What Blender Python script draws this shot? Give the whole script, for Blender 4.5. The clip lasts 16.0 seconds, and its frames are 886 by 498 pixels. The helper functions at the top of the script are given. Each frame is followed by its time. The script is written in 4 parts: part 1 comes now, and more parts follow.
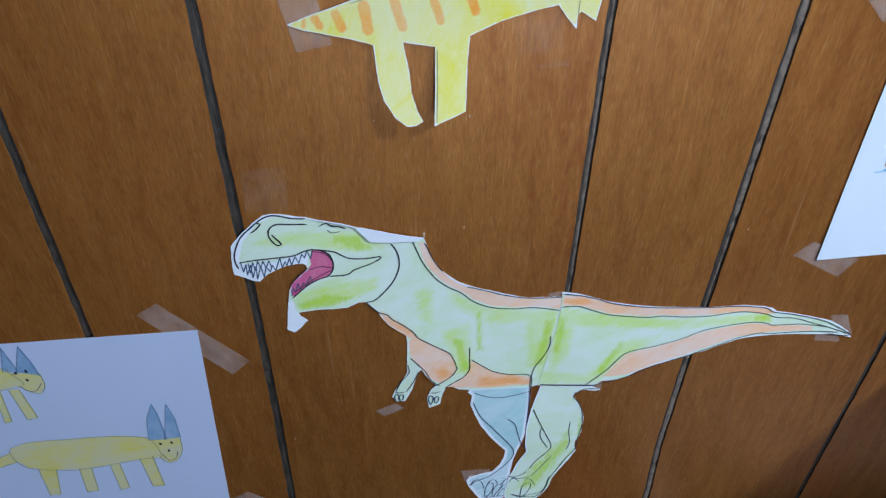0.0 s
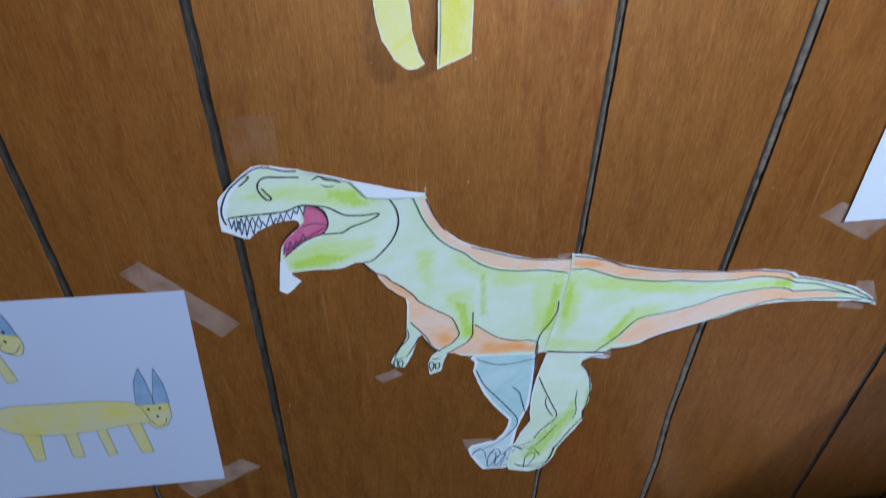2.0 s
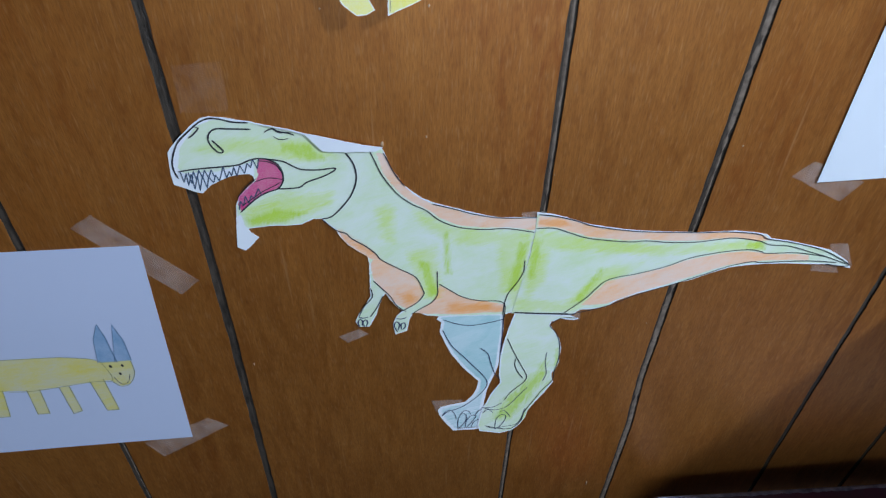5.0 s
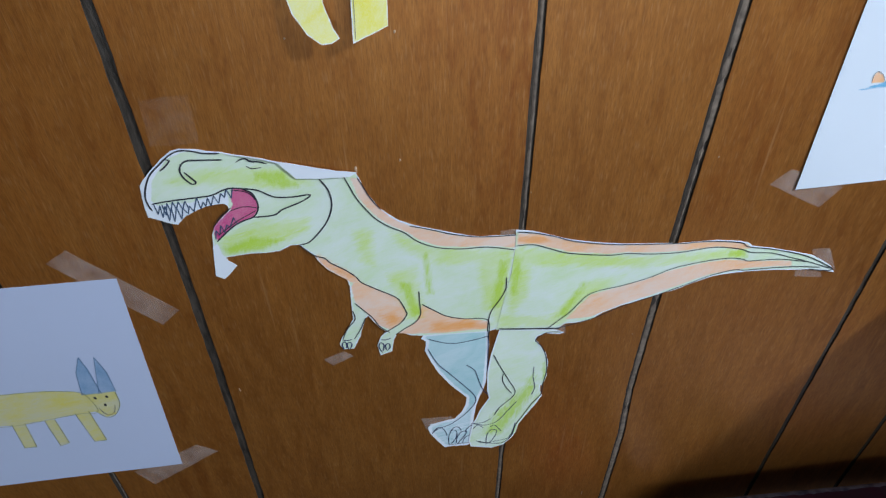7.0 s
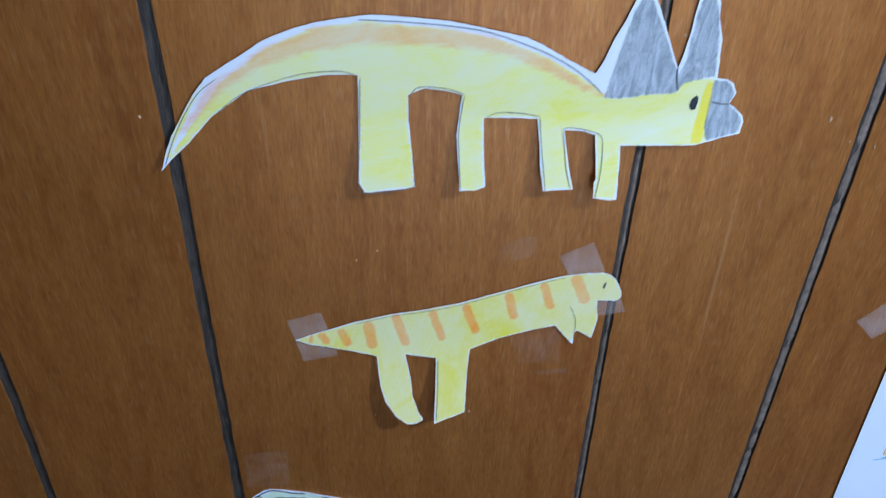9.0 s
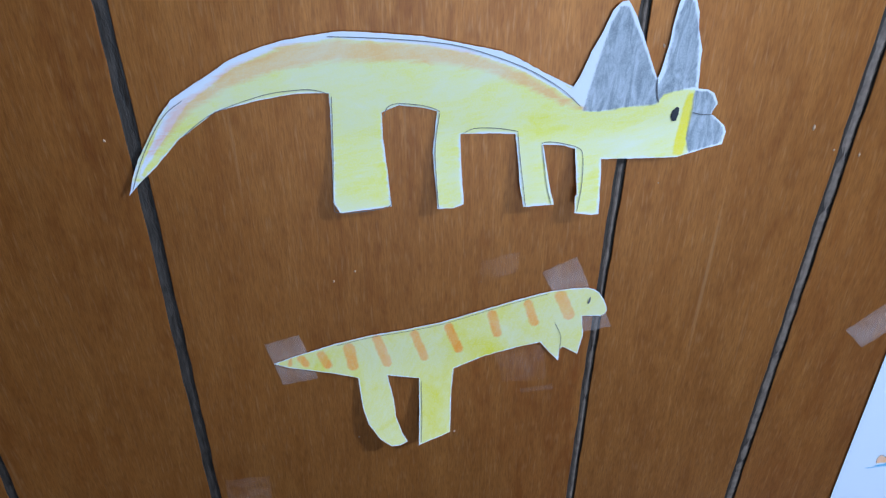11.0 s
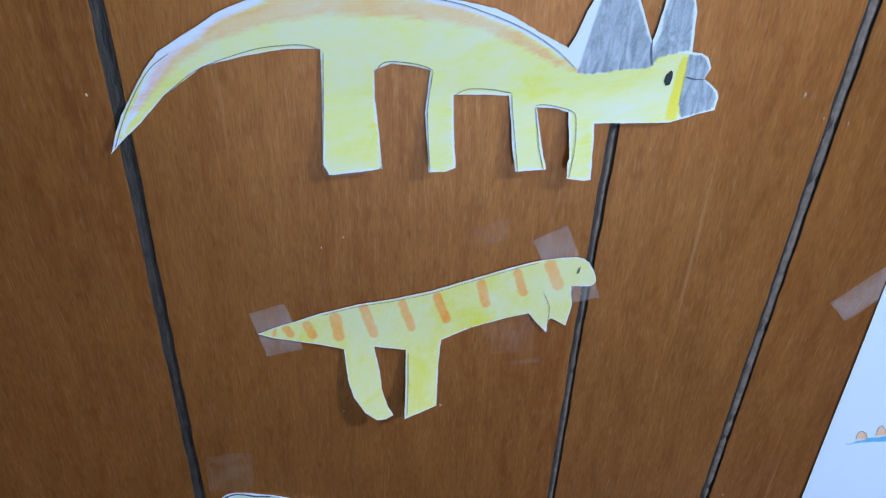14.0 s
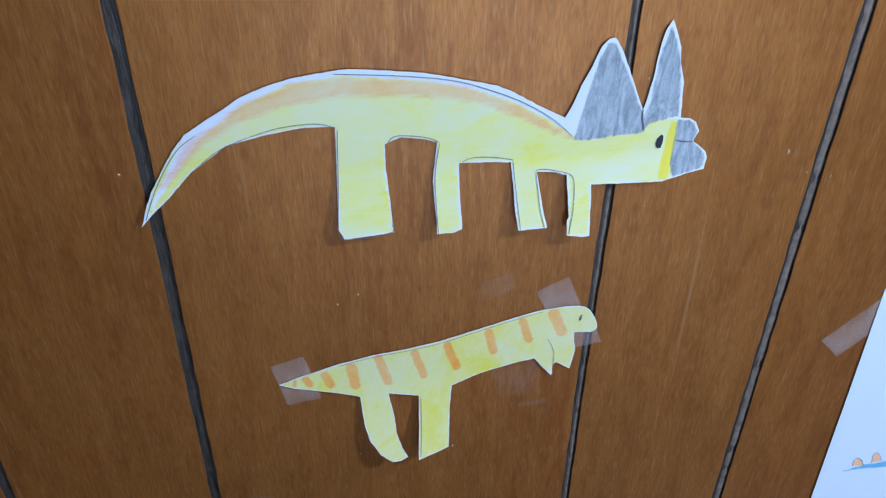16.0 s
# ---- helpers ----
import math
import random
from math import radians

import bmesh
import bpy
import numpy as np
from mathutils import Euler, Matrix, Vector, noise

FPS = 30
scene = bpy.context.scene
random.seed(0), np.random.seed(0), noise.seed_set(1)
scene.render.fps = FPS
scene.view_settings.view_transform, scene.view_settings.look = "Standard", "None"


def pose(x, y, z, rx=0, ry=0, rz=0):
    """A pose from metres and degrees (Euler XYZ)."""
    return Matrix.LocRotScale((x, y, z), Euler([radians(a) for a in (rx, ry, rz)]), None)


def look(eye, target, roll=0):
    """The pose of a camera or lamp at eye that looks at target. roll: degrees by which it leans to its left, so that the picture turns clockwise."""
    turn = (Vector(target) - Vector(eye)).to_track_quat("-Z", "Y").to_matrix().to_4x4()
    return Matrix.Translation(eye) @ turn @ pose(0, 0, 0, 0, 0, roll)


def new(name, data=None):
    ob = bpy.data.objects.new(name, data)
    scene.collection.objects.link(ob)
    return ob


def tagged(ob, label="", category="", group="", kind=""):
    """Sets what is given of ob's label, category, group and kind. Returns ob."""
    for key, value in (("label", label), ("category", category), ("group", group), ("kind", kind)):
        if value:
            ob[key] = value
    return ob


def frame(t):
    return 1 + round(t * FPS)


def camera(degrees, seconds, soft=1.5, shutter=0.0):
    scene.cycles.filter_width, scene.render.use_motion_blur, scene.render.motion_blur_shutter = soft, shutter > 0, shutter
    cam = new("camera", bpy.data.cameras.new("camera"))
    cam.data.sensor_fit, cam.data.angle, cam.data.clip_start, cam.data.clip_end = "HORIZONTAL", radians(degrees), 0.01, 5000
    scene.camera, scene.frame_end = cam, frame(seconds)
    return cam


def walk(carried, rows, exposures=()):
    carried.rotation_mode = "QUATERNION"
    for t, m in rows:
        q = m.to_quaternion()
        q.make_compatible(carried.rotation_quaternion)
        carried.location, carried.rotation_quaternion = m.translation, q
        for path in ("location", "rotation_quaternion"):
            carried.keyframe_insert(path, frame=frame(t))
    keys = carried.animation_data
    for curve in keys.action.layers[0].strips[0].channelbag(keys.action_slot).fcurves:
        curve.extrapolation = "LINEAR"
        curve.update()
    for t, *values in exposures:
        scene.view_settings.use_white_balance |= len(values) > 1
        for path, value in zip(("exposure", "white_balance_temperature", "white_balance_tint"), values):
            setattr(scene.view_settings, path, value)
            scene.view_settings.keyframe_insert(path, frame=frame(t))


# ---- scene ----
cam = camera(59.68, 16.0, soft=1.25, shutter=0.5)
PATH = [
    (0, (-0.0279, -0.3526, 1.6500), (0.1429, 1.1397, 0.3294), -0.23),
    (0.5, (-0.0246, -0.3482, 1.6525), (0.1369, 1.1490, 0.3363), -0.09),
    (1, (-0.0225, -0.3446, 1.6494), (0.1285, 1.1524, 0.3318), -0.22),
    (1.5, (-0.0246, -0.3345, 1.6386), (0.1391, 1.1562, 0.3153), -0.05),
    (2, (-0.0249, -0.3332, 1.6250), (0.1300, 1.1028, 0.2415), -0.02),
    (2.2, (-0.0269, -0.3244, 1.6153), (0.1231, 1.0510, 0.1711), 0.27),
    (2.3, (-0.0283, -0.3193, 1.5908), (0.1166, 1.0165, 0.1217), 0.45),
    (2.5, (-0.0303, -0.3143, 1.5751), (0.1117, 0.9737, 0.0516), 0.90),
    (2.6, (-0.0320, -0.3138, 1.5736), (0.1188, 0.9710, 0.0554), 1.30),
    (3, (-0.0280, -0.3119, 1.5907), (0.1246, 1.0295, 0.1150), 1.25),
    (3.5, (-0.0230, -0.3260, 1.6057), (0.1261, 1.0407, 0.1531), 1.00),
    (4, (-0.0197, -0.3298, 1.6121), (0.1345, 1.0384, 0.1616), 1.08),
    (4.5, (-0.0095, -0.3323, 1.6136), (0.1396, 1.0396, 0.1660), 0.85),
    (7, (0.0118, -0.3244, 1.6197), (0.1619, 1.0564, 0.1806), -1.50),
    (7.5, (0.0007, -0.3212, 1.6376), (0.1630, 1.0656, 0.2070), -1.22),
    (7.7, (-0.0037, -0.3205, 1.6603), (0.1390, 1.1076, 0.2674), -0.29),
    (8, (-0.0181, -0.3138, 1.7164), (0.1258, 1.1909, 0.4095), 0.81),
    (8.2, (-0.0230, -0.3080, 1.7255), (0.1320, 1.2425, 0.4720), 0.90),
    (8.5, (-0.0201, -0.3052, 1.7411), (0.1173, 1.2866, 0.5393), 0.86),
    (9, (-0.0120, -0.2993, 1.7438), (0.1196, 1.3495, 0.6194), 0.63),
    (9.2, (-0.0061, -0.2990, 1.7475), (0.1076, 1.3577, 0.6327), 0.32),
    (11.3, (-0.0061, -0.2882, 1.7442), (0.1700, 1.3625, 0.6288), -0.31),
    (11.5, (-0.0082, -0.2895, 1.7504), (0.1916, 1.3650, 0.6445), -0.07),
    (12, (-0.0027, -0.2923, 1.7517), (0.2186, 1.3684, 0.6595), 0.18),
    (12.5, (-0.0116, -0.2921, 1.7449), (0.2376, 1.3649, 0.6531), 0.93),
    (13, (-0.0177, -0.2905, 1.7401), (0.2289, 1.3665, 0.6476), 1.36),
    (13.5, (-0.0250, -0.2905, 1.7258), (0.2220, 1.3596, 0.6230), 1.81),
    (14, (-0.0152, -0.2921, 1.7282), (0.2178, 1.3542, 0.6166), 1.63),
    (14.5, (-0.0100, -0.2908, 1.7360), (0.2220, 1.3565, 0.6259), 1.14),
    (15, (-0.0094, -0.2887, 1.7421), (0.2215, 1.3600, 0.6338), 0.57),
    (15.5, (-0.0145, -0.2921, 1.7491), (0.2056, 1.3656, 0.6520), 0.15),
    (16, (-0.0186, -0.2988, 1.7573), (0.2058, 1.3651, 0.6706), 0.05),
]
walk(cam, [(t, look(eye, target, roll)) for t, eye, target, roll in PATH],
     exposures=[(0.0, -0.08, 6500, 13), (2.5, -0.08, 6500, 13), (4.5, -0.08, 6650, 13), (7.0, -0.10, 7200, 13), (7.5, -0.10, 7200, 13), (9.0, -0.26, 5880, 14), (16.0, -0.26, 5760, 14)])

# ---- tuned values ----
LAMP, AIM, LAMP_WATTS, LAMP_COLOUR = (1.0, -0.62, 2.33), (0.15, 0.0, 1.45), 38.0, (0.72, 0.86, 1.0)
DOOR_WATTS, DOOR_X = 32.0, 0.60
WOOD_BODY, WOOD_LUSTRE = 0.46, 2.95
WOOD_DARK, WOOD_MID, WOOD_LIGHT = (0.270, 0.086, 0.0130), (0.40, 0.143, 0.024), (0.545, 0.220, 0.049)
WOOD_DEEP, WOOD_FLECK = (0.15, 0.044, 0.009), (0.70, 0.40, 0.19)
# each groove: place at z = 1.3, lean, width, and how it wanders (heights, metres sideways)
GROOVES = [(-0.2117, 0.016, 0.0046, (0.90, 1.06, 1.29, 1.45), (-0.0060, -0.0028, 0.0, 0.0012)),
           (-0.1078, 0.0130, 0.0052, (0.90, 0.95, 1.08, 1.20, 1.30, 1.60, 1.72), (-0.0050, -0.0042, -0.0020, 0.0002, 0.0010, 0.0016, 0.0008)),
           (0.0957, 0.0115, 0.0043, (1.30, 1.50, 1.66), (0.0, -0.0008, 0.0)),
           (0.1938, 0.0210, 0.0060, (0.88, 1.03, 1.10, 1.20, 1.40, 1.60), (0.0090, 0.0080, 0.0035, 0.0022, 0.0012, -0.0004)),
           (0.3478, -0.004, 0.0043, (1.3,), (0.0,)), (0.4480, 0.0, 0.0043, (1.3,), (0.0,))]
SHELF = (0.415, 1.235)
WOOD_RUSSET = (0.36, 0.088, 0.011)

# ---- world and lights ----
world = bpy.data.worlds.new("daylight")
scene.world = world
world.use_nodes = True
sky = world.node_tree.nodes.new("ShaderNodeTexSky")
sky.sky_type, sky.sun_disc = "NISHITA", False
sky.sun_elevation, sky.sun_rotation = radians(35), radians(120)
world.node_tree.links.new(sky.outputs[0], world.node_tree.nodes["Background"].inputs[0])
world.node_tree.nodes["Background"].inputs[1].default_value = 0.1


def area_lamp(name, m, energy, colour, size, size_y=None, shape="RECTANGLE"):
    lamp = bpy.data.lights.new(name, "AREA")
    lamp.energy, lamp.color, lamp.shape, lamp.size = energy, colour, shape, size
    if size_y:
        lamp.size_y = size_y
    ob = new(name, lamp)
    ob.matrix_world = m
    return ob


# key light from the upper right, where the shadows point; its fixture is added
area_lamp("key_light", look(LAMP, AIM), LAMP_WATTS, LAMP_COLOUR, 0.15, shape="DISK")
# fill light of the added, unseen door; gives the wood its sheen
area_lamp("door_fill_light", look((DOOR_X, -2.985, 1.05), (DOOR_X, 0, 1.05)), DOOR_WATTS, (0.62, 0.81, 1.0), 1.7, 1.95)

# ---- materials ----


class Nodes:
    """A small helper to write node materials."""

    def __init__(self, name, rough=0.6, metal=0.0):
        self.mat = bpy.data.materials.new(name)
        self.mat.use_nodes = True
        self.tree = self.mat.node_tree
        self.bsdf = self.tree.nodes["Principled BSDF"]
        self.bsdf.inputs["Roughness"].default_value = rough
        self.bsdf.inputs["Metallic"].default_value = metal

    def put(self, socket, value):
        if isinstance(value, bpy.types.NodeSocket):
            self.tree.links.new(value, socket)
        elif isinstance(value, tuple) and len(value) == 3 and socket.type == "RGBA":
            socket.default_value = (*value, 1)
        else:
            socket.default_value = value

    def coords(self, scale=(1, 1, 1), turn=0.0, kind="Object", shift=None):
        tc = self.tree.nodes.new("ShaderNodeTexCoord")
        mp = self.tree.nodes.new("ShaderNodeMapping")
        self.put(mp.inputs["Vector"], tc.outputs[kind])
        mp.inputs["Scale"].default_value = scale
        if turn:
            first = self.tree.nodes.new("ShaderNodeMapping")
            first.inputs["Rotation"].default_value = (0, radians(turn), 0)
            self.put(first.inputs["Vector"], tc.outputs[kind])
            self.put(mp.inputs["Vector"], first.outputs[0])
        if shift is not None:
            self.put(mp.inputs["Location"], shift)
        return mp.outputs[0]

    def noise(self, vector, scale=1.0, detail=3.0, rough=0.55, bend=0.0):
        n = self.tree.nodes.new("ShaderNodeTexNoise")
        self.put(n.inputs["Vector"], vector)
        n.inputs["Scale"].default_value, n.inputs["Detail"].default_value = scale, detail
        n.inputs["Roughness"].default_value, n.inputs["Distortion"].default_value = rough, bend
        return n.outputs["Fac"]

    def spread(self, value, a, b, c=0.0, d=1.0):
        r = self.tree.nodes.new("ShaderNodeMapRange")
        self.put(r.inputs["Value"], value)
        for k, v in (("From Min", a), ("From Max", b), ("To Min", c), ("To Max", d)):
            r.inputs[k].default_value = v
        return r.outputs[0]

    def calc(self, kind, a, b=0.5):
        m = self.tree.nodes.new("ShaderNodeMath")
        m.operation = kind
        self.put(m.inputs[0], a)
        self.put(m.inputs[1], b)
        return m.outputs[0]

    def mix(self, fac, a, b, kind="MIX"):
        m = self.tree.nodes.new("ShaderNodeMix")
        m.data_type, m.blend_type = "RGBA", kind
        self.put(m.inputs["Factor"], fac)
        self.put(m.inputs[6], a)
        self.put(m.inputs[7], b)
        return m.outputs[2]

    def layer(self, name):
        a = self.tree.nodes.new("ShaderNodeAttribute")
        a.attribute_name = name
        return a.outputs["Fac"]

    def chance(self):
        return self.tree.nodes.new("ShaderNodeObjectInfo").outputs["Random"]

    def bump(self, height, strength=0.3, distance=0.001):
        b = self.tree.nodes.new("ShaderNodeBump")
        b.inputs["Strength"].default_value, b.inputs["Distance"].default_value = strength, distance
        self.put(b.inputs["Height"], height)
        self.put(self.bsdf.inputs["Normal"], b.outputs[0])

    def done(self, colour, rough=None):
        self.put(self.bsdf.inputs["Base Color"], colour)
        if rough is not None:
            self.put(self.bsdf.inputs["Roughness"], rough)
        return self.mat


def wood_material():
    m = Nodes("varnished_lauan", 0.42)
    r = m.calc("MULTIPLY", m.chance(), 37.0)
    comb = m.tree.nodes.new("ShaderNodeCombineXYZ")
    m.put(comb.inputs[0], r)
    m.put(comb.inputs[2], r)
    s = comb.outputs[0]
    broad = m.noise(m.coords((9, 9, 1.8), shift=s), 1.0, 3, 0.5, 0.4)
    figure = m.noise(m.coords((110, 110, 17), shift=s), 1.0, 5, 0.66, 0.8)
    grain = m.noise(m.coords((520, 520, 52), shift=s), 1.0, 5, 0.72, 0.4)
    pores = m.noise(m.coords((1500, 1500, 170), shift=s), 1.0, 2, 0.5)
    flecks = m.noise(m.coords((760, 760, 95), shift=s), 1.0, 1, 0.4)
    knots = m.noise(m.coords((230, 230, 40), shift=s), 1.0, 1, 0.4)
    mottle = m.noise(m.coords((110, 110, 60), shift=s), 1.0, 3, 0.6)
    c = m.mix(m.spread(broad, 0.34, 0.66), WOOD_DARK, WOOD_MID)
    russet = m.noise(m.coords((5, 5, 3.2), shift=s), 1.0, 2, 0.5, 0.5)
    c = m.mix(m.spread(russet, 0.50, 0.70, 0.0, 0.4), c, WOOD_RUSSET)
    c = m.mix(m.spread(figure, 0.38, 0.68, 0.0, 0.75), c, WOOD_LIGHT)
    c = m.mix(m.spread(mottle, 0.40, 0.75, 0.0, 0.42), c, WOOD_LIGHT)
    c = m.mix(m.spread(grain, 0.45, 0.70, 0.0, 0.36), c, WOOD_DEEP)
    c = m.mix(m.spread(pores, 0.45, 0.70, 0.0, 0.42), c, WOOD_DEEP)
    c = m.mix(m.spread(flecks, 0.57, 0.75, 0.0, 0.20), c, WOOD_FLECK)
    streak = m.noise(m.coords((260, 260, 8.0), shift=s), 1.0, 1, 0.3)
    c = m.mix(m.spread(streak, 0.71, 0.82, 0.0, 0.30), c, WOOD_FLECK)
    hair = m.noise(m.coords((620, 620, 9.0), shift=s), 1.0, 1, 0.3)
    c = m.mix(m.spread(hair, 0.74, 0.84, 0.0, 0.22), c, WOOD_DEEP)
    c = m.mix(m.spread(knots, 0.74, 0.84, 0.0, 0.30), c, WOOD_DEEP)
    c = m.mix(m.spread(m.chance(), 0, 1, 0.0, 0.14), c, WOOD_DEEP)
    m.bump(m.calc("ADD", grain, pores), 0.12, 0.0006)
    # the varnished fibres shine in their own colour
    m.put(m.bsdf.inputs["IOR"], 2.2)
    m.put(m.bsdf.inputs["Specular IOR Level"], 1.0)
    m.put(m.bsdf.inputs["Coat Weight"], 0.75)
    m.put(m.bsdf.inputs["Coat Roughness"], 0.36)
    m.put(m.bsdf.inputs["Specular Tint"], m.mix(1.0, c, (WOOD_LUSTRE,) * 3, "MULTIPLY"))
    body = m.mix(1.0, c, (WOOD_BODY,) * 3, "MULTIPLY")
    return m.done(body, m.spread(m.noise(m.coords((60, 60, 14), shift=s)), 0.3, 0.7, 0.38, 0.48))


def groove_material():
    m = Nodes("dark_groove_stain", 0.35)
    n = m.noise(m.coords((420, 420, 120)), 1.0, 4, 0.65)
    run = m.noise(m.coords((700, 700, 14)), 1.0, 3, 0.6)
    c = m.mix(m.spread(n, 0.35, 0.68), (0.020, 0.017, 0.015), (0.062, 0.050, 0.043))
    c = m.mix(m.spread(run, 0.50, 0.70, 0.0, 0.5), c, (0.085, 0.066, 0.055))
    m.bump(n, 0.6, 0.0012)
    return m.done(c, m.spread(n, 0.3, 0.7, 0.28, 0.5))


PAPER_WHITE = (0.72, 0.80, 0.93)


def paper_material(name, layers, base=None, rough=0.75):
    """White paper with crayon layers; each layer is (attribute, colour, cover, grain turn, least pressure)."""
    m = Nodes(name, rough)
    fibre = m.noise(m.coords((700, 700, 700)), 1.0, 3)
    cloud = m.noise(m.coords((14, 14, 14)), 1.0, 2)
    c = m.mix(m.spread(cloud, 0.3, 0.7, 0.0, 0.25), base or PAPER_WHITE, tuple(0.93 * v for v in base or PAPER_WHITE))
    for attribute, colour, cover, angle, floor, *least in layers:
        strokes = m.noise(m.coords((75, 75, 300), angle), 1.0, 5, 0.68, 0.9)
        wide = m.noise(m.coords((20, 20, 34), angle + 8), 1.0, 4, 0.62, 1.0)
        tooth = m.noise(m.coords((1500, 1500, 1500)), 1.0, 1)
        press = m.calc("MULTIPLY", m.spread(strokes, 0.28, 0.62, least[0] if least else min(0.92, 0.50 + floor * 0.5), 1.0), m.spread(wide, 0.3, 0.66, floor, 1.0))
        press = m.calc("MULTIPLY", press, m.spread(tooth, 0.3, 0.6, 0.86, 1.0))
        edge = m.calc("ADD", m.layer(attribute), m.spread(strokes, 0.3, 0.7, -0.18, 0.18))
        w = m.calc("MULTIPLY", m.spread(edge, 0.3, 0.7), press)
        c = m.mix(m.calc("MULTIPLY", w, cover), c, colour)
    m.bump(fibre, 0.05, 0.0003)
    m.put(m.bsdf.inputs["Specular IOR Level"], 0.25)
    return m.done(c)


def plain_material(name, colour, other, rough=0.6, scale=30.0, metal=0.0, bump=0.1):
    m = Nodes(name, rough, metal)
    n = m.noise(m.coords((scale, scale, scale)), 1.0, 4)
    m.bump(n, bump, 0.002)
    return m.done(m.mix(m.spread(n, 0.3, 0.7), colour, other), m.spread(n, 0.3, 0.7, rough - 0.06, rough + 0.06))


def ink_material(name, colour, rough=0.5):
    m = Nodes(name, rough)
    n = m.noise(m.coords((500, 500, 500)), 1.0, 3)
    return m.done(m.mix(m.spread(n, 0.35, 0.7, 0.0, 0.5), colour, tuple(min(1, v * 1.8 + 0.02) for v in colour)))


def tape_material(name="frosted_tape", thin=0.06, full=0.17):
    m = Nodes(name, 0.42)
    n = m.noise(m.coords((90, 90, 90), 30), 1.0, 3)
    m.put(m.bsdf.inputs["Alpha"], m.spread(n, 0.3, 0.75, thin, full))
    m.put(m.bsdf.inputs["Specular IOR Level"], 0.35)
    return m.done((0.70, 0.65, 0.65))


WOOD = wood_material()
GROOVE = groove_material()
GROOVE_EDGE = plain_material("black_groove_side", (0.012, 0.010, 0.009), (0.022, 0.018, 0.016), 0.6, 300)
TAPE = tape_material()
RESIDUE = tape_material("tape_residue_film", 0.0, 0.042)
BLACK_INK = ink_material("marker_ink", (0.012, 0.016, 0.028))
BLUE_INK = ink_material("blue_black_ink", (0.020, 0.035, 0.10))
TOOTH_INK = ink_material("blue_tooth_ink", (0.035, 0.075, 0.15))
PENCIL = ink_material("pencil", (0.10, 0.11, 0.13))
OLIVE_PENCIL = ink_material("olive_pencil", (0.20, 0.22, 0.10))
REX_PAPER = paper_material("green_crayon_paper", [
    ("layer_a", (0.47, 0.70, 0.28), 0.66, 25, 0.40), ("layer_f", (0.50, 0.72, 0.06), 0.76, 18, 0.42, 0.6), ("layer_b", (0.40, 0.64, 0.01), 0.86, 80, 0.8, 0.7),
    ("layer_c", (0.88, 0.41, 0.13), 0.84, 15, 0.52, 0.8), ("layer_e", (0.84, 0.33, 0.06), 0.78, 12, 0.6), ("layer_d", (0.58, 0.016, 0.22), 1.0, 80, 0.84)])
BLUE_PAPER = paper_material("pale_blue_crayon_paper", [("layer_a", (0.23, 0.53, 0.60), 0.9, 20, 0.6)])
TRI_PAPER = paper_material("yellow_crayon_paper", [
    ("layer_a", (0.76, 0.77, 0.06), 0.92, 8, 0.50), ("layer_b", (0.80, 0.70, 0.01), 0.95, 80, 0.8),
    ("layer_c", (0.80, 0.36, 0.22), 0.74, 8, 0.45), ("layer_d", (0.100, 0.150, 0.190), 0.96, 86, 0.72, 0.40)])
SMALL_PAPER = paper_material("striped_yellow_crayon_paper", [
    ("layer_a", (0.72, 0.68, 0.025), 0.97, 70, 0.56, 0.85), ("layer_c", (0.86, 0.26, 0.03), 0.92, 75, 0.5)])
# shade over the left sheet is painted into its darker base colour
SHADED_LEFT_PAPER = paper_material("shaded_drawing_paper", [
    ("layer_a", (0.60, 0.53, 0.04), 0.90, 10, 0.6), ("layer_b", (0.08, 0.24, 0.44), 0.92, 80, 0.6)], base=(0.44, 0.52, 0.74))
RIGHT_PAPER = paper_material("drawing_paper_blue", [
    ("layer_a", (0.02, 0.34, 0.64), 0.97, 10, 0.8), ("layer_c", (0.86, 0.40, 0.12), 0.95, 20, 0.7)], base=(0.62, 0.71, 0.85))
WHITE_PAPER = paper_material("blank_paper", [])

# ---- shape tools ----


def part(name, bm, material, parent=None, label="", smooth=False):
    """Links a bmesh (or mesh) as one mesh object under a thing."""
    if isinstance(bm, bmesh.types.BMesh):
        me = bpy.data.meshes.new(name)
        bm.to_mesh(me)
        bm.free()
    else:
        me = bm
    me.materials.append(material)
    if smooth:
        me.shade_smooth()
    ob = new(name, me)
    if parent is not None:
        ob.parent = parent
    if label:
        tagged(ob, label)
    return ob


def box_bm(x0, x1, y0, y1, z0, z1, bevel=0.0, segments=2):
    bm = bmesh.new()
    bmesh.ops.create_cube(bm, size=1)
    for v in bm.verts:
        v.co = ((x0 + x1) / 2 + v.co.x * (x1 - x0), (y0 + y1) / 2 + v.co.y * (y1 - y0), (z0 + z1) / 2 + v.co.z * (z1 - z0))
    if bevel:
        bmesh.ops.bevel(bm, geom=bm.edges[:], offset=bevel, segments=segments, affect="EDGES", profile=0.6)
    return bm


def thing(name, at, label, category, group="", kind=""):
    ob = new(name)
    ob.empty_display_size = 0.05
    ob.location = at
    return tagged(ob, label, category, group, kind)


